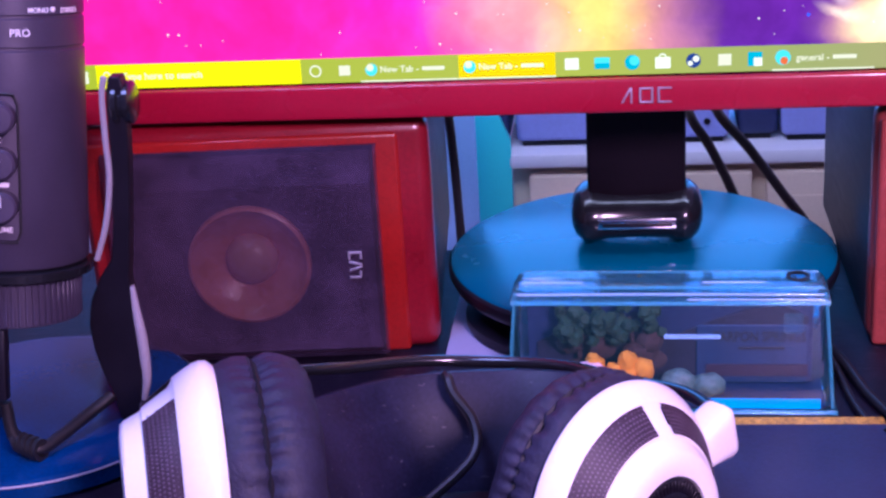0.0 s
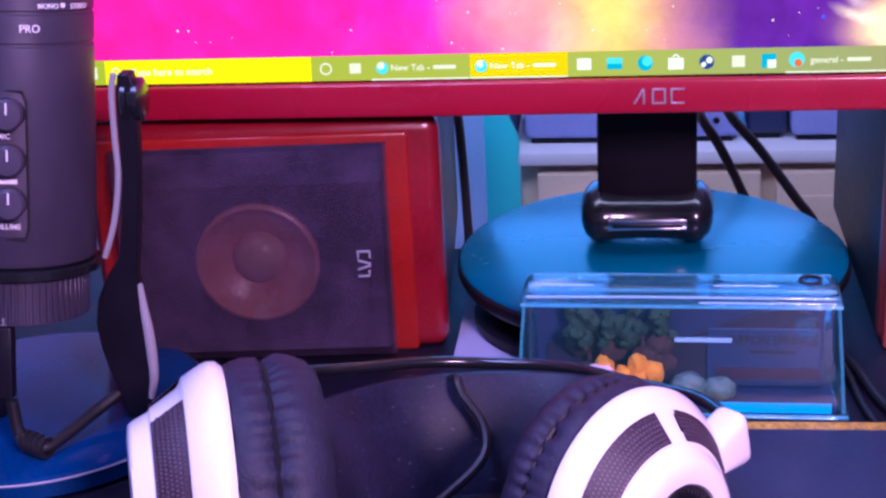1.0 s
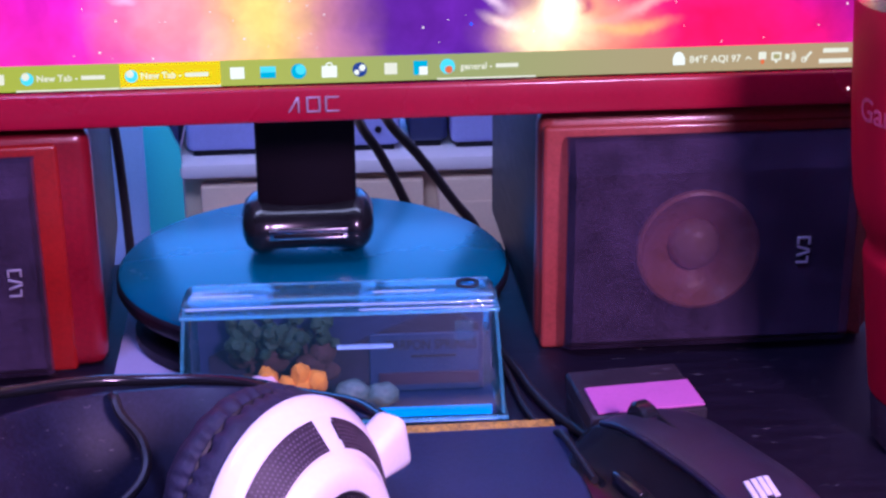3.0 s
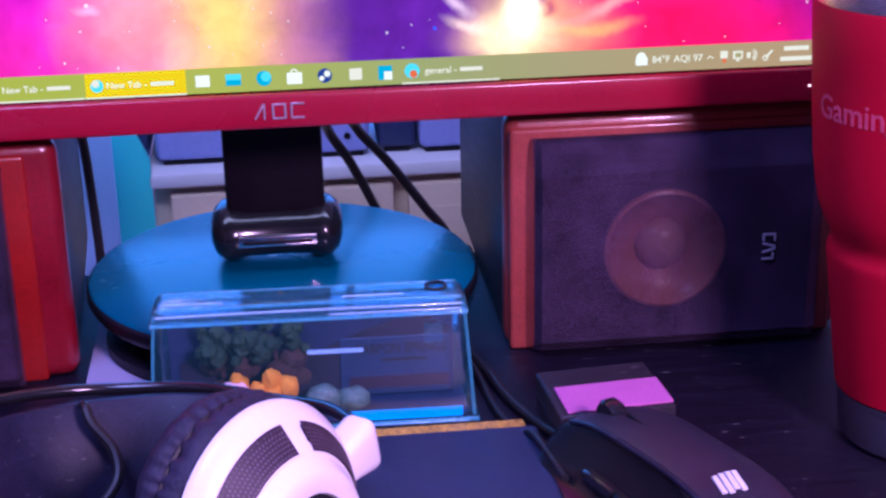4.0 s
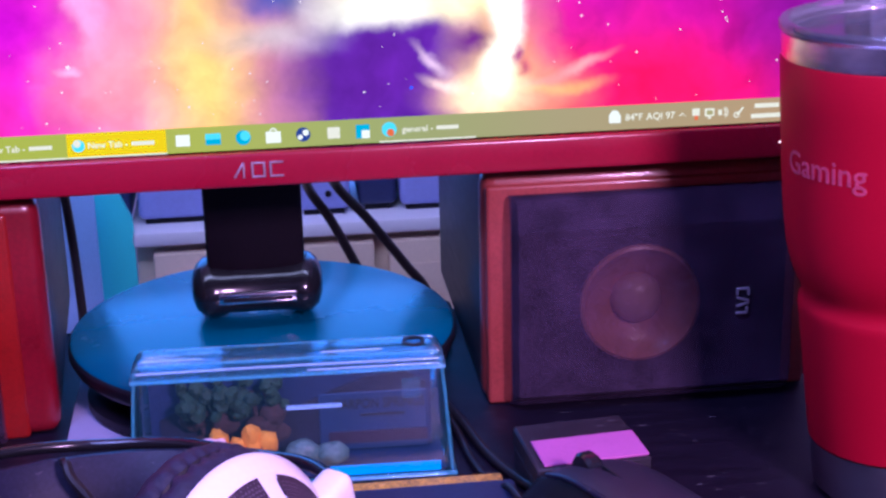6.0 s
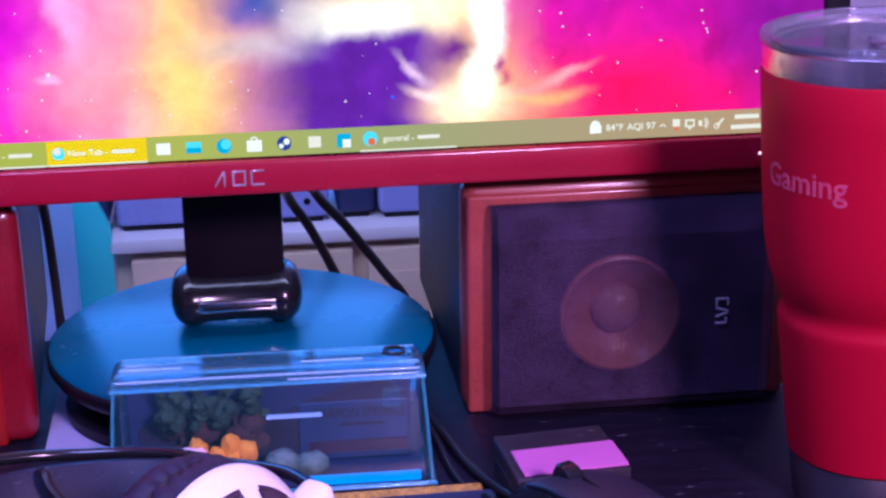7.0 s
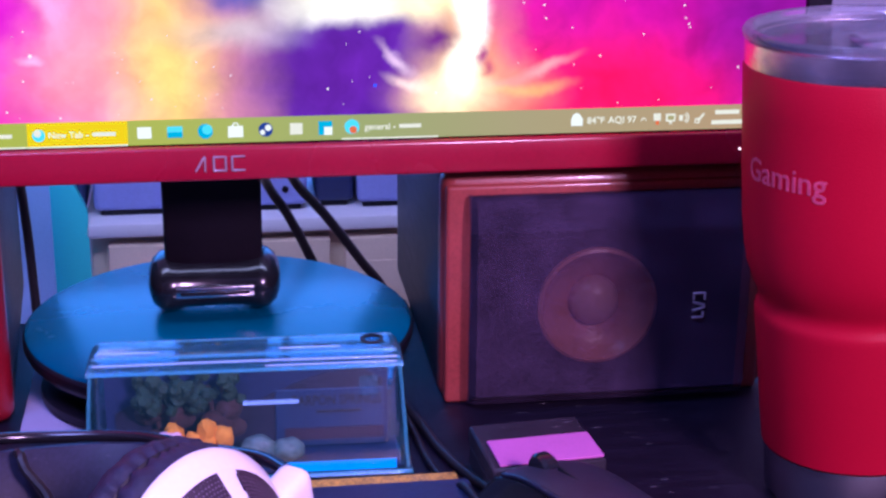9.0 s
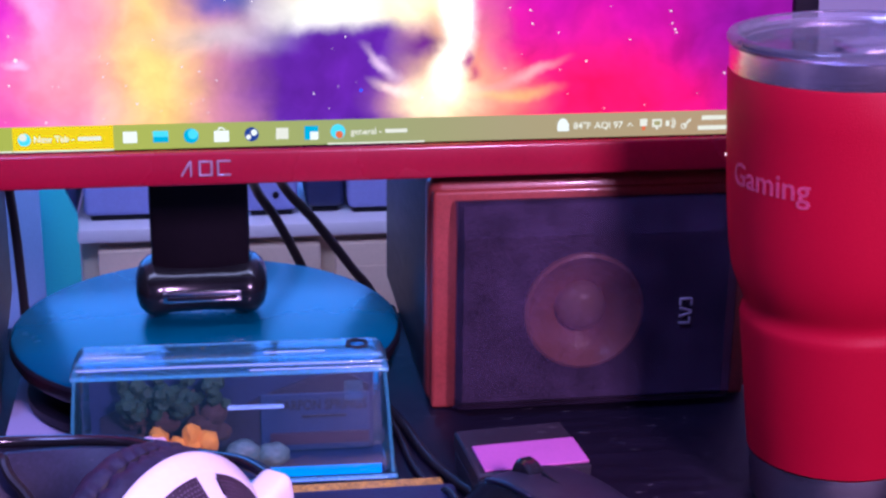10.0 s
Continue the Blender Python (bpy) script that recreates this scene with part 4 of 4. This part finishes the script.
arc2 = [(-0.0800, 0.030, 0.0640), (-0.0720, 0.070, 0.0545), (-0.0520, 0.098, 0.0435), (-0.026, 0.114, 0.0385), (0.0003, 0.119, 0.0358), (0.0341, 0.110, 0.0382), (0.0622, 0.080, 0.0458), (0.0832, 0.045, 0.0578), (0.0940, 0.006, 0.0690)]
part("outer_bow", tube(arc2, 0.0025, 12), M_GLOSSBLACK, hp, "shiny black outer bow")
arc3 = [(p[0], p[1] + 0.004, max(0.004, p[2] - 0.034)) for p in arc2[1:-2]]
part("outer_bow", tube(arc3, 0.0028, 12), M_GLOSSBLACK, hp)
hinge = box(0.036, 0.060, -0.007, 0.010, -0.010, 0.006, 0.004, 3)
for v in hinge.verts:
    k = (v.co.x - 0.036) / 0.026
    v.co.y *= 0.75 + 0.6 * k
part("hinge", (hinge.transform(mR @ pose(0, 0, 0, 0, 0, 8)), hinge)[1], M_WHITE, hp, "white plastic hinge block")
part("hinge", box(0.036, 0.052, -0.008, 0.008, -0.010, 0.002, 0.003, 3, mL @ pose(0, 0, 0, 0, 0, -120)), M_BLACK, hp)
part("inner_wire", tube([(-0.0115, 0.094, 0.0415), (-0.0098, 0.089, 0.0430), (-0.0075, 0.084, 0.0388), (0.0012, 0.076, 0.0295), (0.0012, 0.066, 0.0200), (-0.0125, 0.052, 0.0110), (-0.030, 0.036, 0.0040)], 0.0020, 8), M_CABLE, hp)

# ---- microphone ----
MX, MY = -0.2585, -0.080
mic = thing("microphone", (MX, MY, 0), "dark grey microphone on a yoke stand with glossy base", "microphone")
R = 0.0305
part("base", lathe([(0.0, 0.0), (0.0725, 0.0), (0.0745, 0.002), (0.0745, 0.008), (0.0725, 0.0105), (0.066, 0.012), (0.0, 0.0135)], 96, Matrix.Translation((-0.020, 0.012, 0.0))), M_MICBASE, mic, "glossy dark round base with a blue reflection painted in")
part("base_rim", lathe([(0.0745, 0.0084), (0.0747, 0.0088), (0.0742, 0.0093)], 96, Matrix.Translation((-0.020, 0.012, 0.0)), close=False), M_TRIM, mic, "thin pale rim line")
body = part("body", lathe([(R - 0.004, 0.0845), (R - 0.001, 0.0850), (R, 0.0865), (R, 0.172), (R - 0.0006, 0.1725), (R - 0.0006, 0.1735), (R, 0.174), (R, 0.1845), (R - 0.0006, 0.185), (R - 0.0006, 0.186), (R, 0.1865), (R, 0.235), (R - 0.004, 0.240), (0.0, 0.241)], 96), M_MIC, mic)
part("lower_ring", lathe([(R - 0.004, 0.0795), (R + 0.0015, 0.080), (R + 0.002, 0.0835), (R - 0.002, 0.0844)], 96), M_GLOSSBLACK, mic)
knurled = part("knurled_ring", lathe([(R - 0.006, 0.060), (R - 0.0045, 0.0605), (R - 0.0045, 0.079), (R - 0.006, 0.0794)], 96), M_MIC, mic, "ribbed black ring")
rib = part("rib", box(R - 0.0048, R - 0.0034, -0.0008, 0.0008, 0.0612, 0.0785, 0.0003, 1), M_MIC, knurled)
for i in range(1, 60):
    other = new("rib", rib.data)
    other.parent, other.rotation_euler = knurled, (0, 0, radians(6 * i))
part("plug", box(-0.0070, 0.0045, -0.0265, -0.0205, 0.030, 0.0600, 0.0012, 2), M_BLACK, mic)
part("plug_tip", box(-0.0055, 0.003, -0.0262, -0.0208, 0.0602, 0.0640, 0.0006, 1), M_SILVER, mic)
part("cable", tube([(-0.001, -0.024, 0.038), (0.001, -0.025, 0.022), (0.010, -0.024, 0.0165), (0.016, -0.014, 0.017), (0.024, 0.0, 0.020), (0.032, 0.010, 0.024)], 0.0026, 10), M_CABLE, mic)
for k in range(5):
    part("cable_tie", lathe([(0.003, -0.0012), (0.0048, -0.001), (0.0048, 0.001), (0.003, 0.0012)], 16, pose(0.002 + k * 0.0022, -0.0248, 0.0205 - k * 0.0010, 20 * k, 70, 15 * k), close=False), M_CABLE, mic)
# control plate with its knobs
FRONT = 22.0


def face(x, z, out=0.0):
    """A place on the front of the round body."""
    a = math.asin(max(-1, min(1, x / R)))
    return pose(0, 0, 0, 0, 0, math.degrees(a) + FRONT) @ pose(0, -R - out, z, 90)


plate = bmesh.new()
for i in range(17):
    a = FRONT - 40 + 44 * i / 16
    for z in (0.098, 0.155):
        plate.verts.new(pose(0, 0, 0, 0, 0, a) @ Vector((0, -R - 0.0006, z)))
plate.verts.ensure_lookup_table()
for i in range(16):
    plate.faces.new((plate.verts[2 * i], plate.verts[2 * i + 2], plate.verts[2 * i + 3], plate.verts[2 * i + 1]))
bmesh.ops.recalc_face_normals(plate, faces=plate.faces[:])
plate = part("control_plate", plate, M_MIC, mic, "grey control plate with a dark outline")
line = []
for a, z in ((-38, 0.156), (-2, 0.156), (1.5, 0.155), (3.5, 0.152), (4, 0.148), (4, 0.105), (3.5, 0.101), (1.5, 0.098), (-2, 0.097), (-38, 0.097)):
    line.append(pose(0, 0, 0, 0, 0, FRONT + a) @ Vector((0, -R - 0.0007, z)))
part("plate_outline", tube(line, 0.0006, 6, 5), M_INK, plate, "dark outline")
for x, z in ((-0.0045, 0.147), (-0.0045, 0.129), (-0.0045, 0.112)):
    kn = part("knob", lathe([(0.0064, 0.0), (0.0062, 0.007), (0.0052, 0.0080), (0.0, 0.0082)], 40, face(x, z)), M_MIC, plate, "round grey knob")
    part("pointer", box(-0.0003, 0.0003, 0.0005, 0.0050, 0.0082, 0.0085, m=face(x, z)), M_PRINT, kn)


def mic_words(body_text, x, z, size):
    a = math.degrees(math.asin(x / R)) + FRONT
    part("letters", words(body_text, size, pose(0, 0, 0, 0, 0, a) @ Matrix.Translation((0, -R - 0.0009, z)), 0.00005), M_PRINT, body, "", False)


mic_words("MIC", -0.0065, 0.1380, 0.0030)
mic_words("VOLUME", -0.0065, 0.1022, 0.0030)
part("word_bar", box(-0.005, 0.005, -0.0003, 0.0003, -0.0009, 0.0009, m=pose(0, 0, 0, 0, 0, FRONT - 12.5) @ Matrix.Translation((0, -R - 0.0008, 0.1203))), M_PRINT, body, "", False)
mic_words("MONO", 0.0110, 0.1882, 0.0027)
mic_words("STEREO", 0.0225, 0.1880, 0.0027)
mic_words("PRO", 0.0040, 0.1795, 0.0042)
part("button", lathe([(0.0045, 0), (0.0042, 0.002), (0.0, 0.0022)], 32, face(-0.012, 0.164)), M_MIC, body)
part("switch_dot", lathe([(0.0010, 0), (0.0010, 0.0006), (0.0, 0.0007)], 16, face(0.0168, 0.1885)), M_PRINT, body)


# the body hangs in the yoke, leaning back from its pivot
HANG = pose(-0.0030, 0, 0.161) @ pose(0, 0, 0, -10, 3.5, 0) @ pose(0, 0, -0.156)
for o in mic.children:
    kind_of = o.name.split(".")[0]
    if kind_of in ("body", "lower_ring", "knurled_ring", "control_plate", "plug", "plug_tip"):
        o.matrix_basis = HANG
    if kind_of in ("cable", "cable_tie"):
        o.location = (-0.0080, -0.018, 0)


def yoke_arm(side):
    """One arm of the yoke: a flat plate that swells to a leaf below, with a pale bright edge."""
    rows = ((0.1660, 0.0420, 0.0470), (0.158, 0.0402, 0.0484), (0.140, 0.0392, 0.0470), (0.123, 0.0385, 0.0453), (0.104, 0.0360, 0.0430), (0.088, 0.0330, 0.0408),
            (0.080, 0.0270, 0.0394), (0.069, 0.0215, 0.0398), (0.058, 0.0192, 0.0406), (0.046, 0.0200, 0.0408), (0.036, 0.0223, 0.0403), (0.027, 0.0254, 0.0380), (0.013, 0.0280, 0.0360))
    bm = bmesh.new()
    ring = []
    for z, xa, xb in rows:
        ring.append([bm.verts.new((side * px, py, z)) for px, py in ((xa, -0.010), (xb, -0.010), (xb, -0.003), (xa, -0.003))])
    for a, b in zip(ring, ring[1:]):
        for k in range(4):
            bm.faces.new((a[k], a[(k + 1) % 4], b[(k + 1) % 4], b[k]))
    bm.faces.new(ring[0])
    bm.faces.new(ring[-1][::-1])
    bmesh.ops.recalc_face_normals(bm, faces=bm.faces[:])
    bmesh.ops.bevel(bm, geom=bm.edges[:], offset=0.0006, segments=1, affect="EDGES")
    arm = part("yoke_arm", bm, M_BLACK, mic)
    upper = tube([(side * (xa - 0.0016 - 0.0045 * max(0.0, (0.112 - z) / 0.024)), -0.0095, z) for z, xa, xb in rows[:6]], 0.0013, 8)
    part("edge_trim", upper, M_TRIM, arm, "pale grey edge")
    lower = tube([(side * (xb + 0.0004), -0.0085, z - 0.0045) for z, xa, xb in rows[6:-1]], 0.0022, 10, taper=lambda t: 0.6 + 0.5 * math.sin(math.pi * t))
    part("edge_trim", lower, M_TRIM, arm, "pale grey edge")
    part("pivot_knob", lathe([(0.0085, -0.004), (0.0092, -0.003), (0.0092, 0.0), (0.0075, 0.001), (0.0075, 0.003), (0.0088, 0.004), (0.0088, 0.0075), (0.0078, 0.0085), (0.0, 0.009)], 48,
         Matrix.Translation((side * 0.0445, -0.004, 0.154)) @ pose(0, 0, 0, 0, side * 90) @ Matrix.Diagonal((1, 1, 0.62, 1))), M_GLOSSBLACK, arm, "round black pivot knob")


yoke_arm(1)
yoke_arm(-1)
part("yoke_bridge", box(-R - 0.014, R + 0.014, -0.008, 0.008, 0.004, 0.0120, 0.002), M_BLACK, mic)

# ---- tumbler ----
cup = thing("tumbler", (0.2615, -0.100, 0.0022), "red steel tumbler with clear lid and bare steel rim", "tumbler")
cup.matrix_world = pose(0.2625, -0.1015, 0.0022, -1.5, -2.2, 0)
part("foot", lathe([(0.0, 0.0), (0.0345, 0.0), (0.0362, 0.002), (0.0374, 0.0223), (0.0, 0.0223)], 96), M_STEEL, cup, "bare steel foot")
sleeve = part("sleeve", lathe([(0.0370, 0.0225), (0.0380, 0.0233), (0.0394, 0.040), (0.0414, 0.066), (0.0426, 0.0800), (0.0427, 0.0825), (0.0422, 0.0845), (0.0413, 0.0860), (0.0411, 0.0890), (0.0418, 0.0915), (0.0432, 0.0945),
    (0.0448, 0.0985), (0.0465, 0.104), (0.0478, 0.112), (0.0488, 0.124), (0.0496, 0.145), (0.0500, 0.170), (0.0502, 0.1860), (0.0496, 0.1872)], 96, close=False), M_CUPRED, cup, "red powder-coated sleeve")
part("steel_rim", lathe([(0.0495, 0.1871), (0.0498, 0.1880), (0.0498, 0.1972), (0.0490, 0.1979), (0.0470, 0.1979), (0.0465, 0.175)], 96, close=False), M_STEEL, cup, "bare steel rim")
lid = lathe([(0.0440, 0.1900), (0.0462, 0.1940), (0.0475, 0.1981), (0.0500, 0.1982), (0.0506, 0.1985), (0.0508, 0.2004), (0.0498, 0.2016), (0.0470, 0.2016), (0.0455, 0.2004), (0.0440, 0.1965), (0.0, 0.1960)], 96, close=False)
lidp = part("lid", lid, M_LID, cup, "clear plastic press-on lid")
part("lid_gasket", lathe([(0.0448, 0.1905), (0.0458, 0.1910), (0.0458, 0.1960), (0.0448, 0.1963)], 96, close=False), M_NAVY, lidp)
part("lid_slider", box(-0.012, 0.012, -0.030, -0.004, 0.1962, 0.2000, 0.002, 2), M_LID, lidp)
part("cup_inside", lathe([(0.0464, 0.1928), (0.0440, 0.150), (0.028, 0.026), (0.0, 0.0230)], 64, close=False), M_STEEL, cup)


def cup_words(body_text, x, z, size, radius):
    """Letters bent round the sleeve."""
    bm = words(body_text, size, Matrix.Translation((x, 0, z)), 0.00012)
    bmesh.ops.subdivide_edges(bm, edges=[e for e in bm.edges if e.calc_length() > 0.0015], cuts=1)
    for v in bm.verts:
        a = v.co.x / radius
        r = radius - v.co.y * 1.0
        v.co = Vector((r * math.sin(a), -r * math.cos(a), v.co.z))
    return bm


part("letters", cup_words("Gaming", -0.0545, 0.1476, 0.0134, 0.0497), M_CUPPRINT, sleeve, "faded pale lettering", False)

# ---- small things on the desk ----
bk = thing("notebook", (0.0, 0, 0), "dark blue covered book with a gold strip along its back edge", "book")
part("cover", box(-0.035, 0.098, -0.30, -0.0855, 0.0, 0.009, 0.0025, 3), M_MAT, bk, "dark blue cover")
part("gold_strip", box(-0.02, 0.094, -0.0853, -0.0735, 0.0, 0.0055, 0.0008, 1), M_GOLD, bk, "gold strip")
nb = thing("card_box", (0.1290, -0.0750, 0), "small flat black card box with worn corners", "box", turn=5)
part("base", box(-0.0250, 0.0240, -0.0225, 0.0205, 0.0, 0.0098, 0.001, 1), M_NAVYBOX, nb)
part("lid", box(-0.0255, 0.0245, -0.0230, 0.0210, 0.0100, 0.0187, 0.001, 1), M_NAVYBOX, nb)
note = tagged(part("sticky_note", box(-0.0235, 0.0225, -0.0130, 0.0105, 0.0, 0.0012, 0.0003, 1), M_PINK), "pink square note lying on the black card box", "note")
note.matrix_world = pose(0.1310, -0.0835, 0.0189, 0, 0, 5)

mouse = thing("mouse", (0.1370, -0.158, 0), "black gaming mouse with a pale mark on its back", "mouse", turn=21)


CREASE = -0.42


def mouse_top(x, y):
    """Height of the mouse's back over the desk at a place in its own plan (both within -1 to 1): domed, and hollowed beside the thumb."""
    def dome(x):
        r = min(1.0, abs(x) ** 2.6 + abs(y) ** 2.8)
        return 0.005 + (0.031 - 0.004 * y) * (1 - r) ** 0.42
    if x >= CREASE:
        return dome(x)
    k = min(1.0, (x - CREASE) / (-1.0 - CREASE))
    return 0.005 + (min(dome(CREASE), dome(x) + 0.006) - 0.005) * (1 - k) ** 1.7


def mouse_skin(u0, u1, n):
    """A sheet of the mouse's back between two lines along it, with its foot turned down to the desk at the outer ends."""
    bm = bmesh.new()
    rows = []
    for i in range(n + 1):
        u = u0 + (u1 - u0) * i / n
        row = []
        for j in range(61):
            v = math.sin(math.pi * (j / 60 - 0.5))
            half = (1 - abs(v) ** 2.8) ** (1 / 2.6) if abs(v) < 1 else 0.0
            x = u * half
            row.append(bm.verts.new((x * 0.0355 * (1 - 0.10 * math.cos(2.6 * v)), v * 0.065, mouse_top(x, v) if half > 0.02 else 0.004)))
        rows.append(row)
    for a, b in zip(rows, rows[1:]):
        for j in range(60):
            bm.faces.new((a[j], a[j + 1], b[j + 1], b[j]))
    for row in (rows[0], rows[-1]):
        if row is rows[0] and u0 > -1 or row is rows[-1] and u1 < 1:
            continue
        foot = [bm.verts.new((v.co.x, v.co.y, 0.0)) for v in row]
        for j in range(60):
            bm.faces.new((row[j], row[j + 1], foot[j + 1], foot[j]))
    bmesh.ops.remove_doubles(bm, verts=bm.verts[:], dist=1e-6)
    bmesh.ops.recalc_face_normals(bm, faces=bm.faces[:])
    return bm


M_MOUSE = mat("satin_black_shell", (0.020, 0.018, 0.034), 0.46, vary=0.25, scale=60, bump=0.1)
part("shell", mouse_skin(CREASE, 1.0, 30), M_MOUSE, mouse, "satin black back")
part("thumb_side", mouse_skin(-1.0, CREASE, 14), M_GLOSSBLACK, mouse, "hollow glossy black thumb side")
part("side_rail", tube([(-0.0145 - 0.0012 * math.cos(y * 30), y, mouse_top(CREASE, y / 0.065) + 0.0004) for y in (-0.050, -0.035, -0.018, 0.0, 0.018, 0.034, 0.048)], 0.0012, 8), M_STRAP, mouse, "shiny side rail")
part("thumb_button", box(-0.0250, -0.0205, -0.020, 0.002, 0.012, 0.019, 0.0015, 2), M_GLOSSBLACK, mouse)
part("thumb_button", box(-0.0250, -0.0205, 0.004, 0.024, 0.012, 0.019, 0.0015, 2), M_GLOSSBLACK, mouse)
part("wheel", lathe([(0.0, -0.0035), (0.0072, -0.0035), (0.0085, -0.002), (0.0085, 0.002), (0.0072, 0.0035), (0.0, 0.0035)], 32, pose(0, 0.040, 0.0270, 0, 90)), M_GLOSSBLACK, mouse)
part("button_gap", box(-0.0005, 0.0005, 0.008, 0.030, 0.031, 0.0348, 0.0002, 1), M_INK, mouse)
for k in range(4):
    part("mark_bar", box(-0.0011, 0.0011, -0.005 - 0.0012 * (k % 2), 0.005, -0.0004, 0.0006, 0.0002, 1, pose(-0.0042 + k * 0.0028, -0.036, 0.0362 - 0.0003 * abs(k - 1.5), 9, 0, -12)), M_PRINT, mouse)
cable([(0.117, -0.108, 0.010), (0.110, -0.098, 0.006), (0.102, -0.078, 0.003), (0.092, -0.050, 0.0026), (0.086, -0.020, 0.0026), (0.078, 0.03, 0.0026), (0.094, 0.11, 0.0026), (0.096, 0.137, 0.003), (0.097, 0.148, -0.012), (0.097, 0.150, -0.06), (0.097, 0.15, -0.30)], 0.0022, "black mouse cable lying on the desk")
cable([(0.100, -0.140, 0.0125), (0.094, -0.100, 0.0115), (0.090, -0.085, 0.004), (0.084, -0.055, 0.0022), (0.081, -0.020, 0.0022), (0.075, 0.02, 0.0022)], 0.0016, "thin black cable lying along the book")
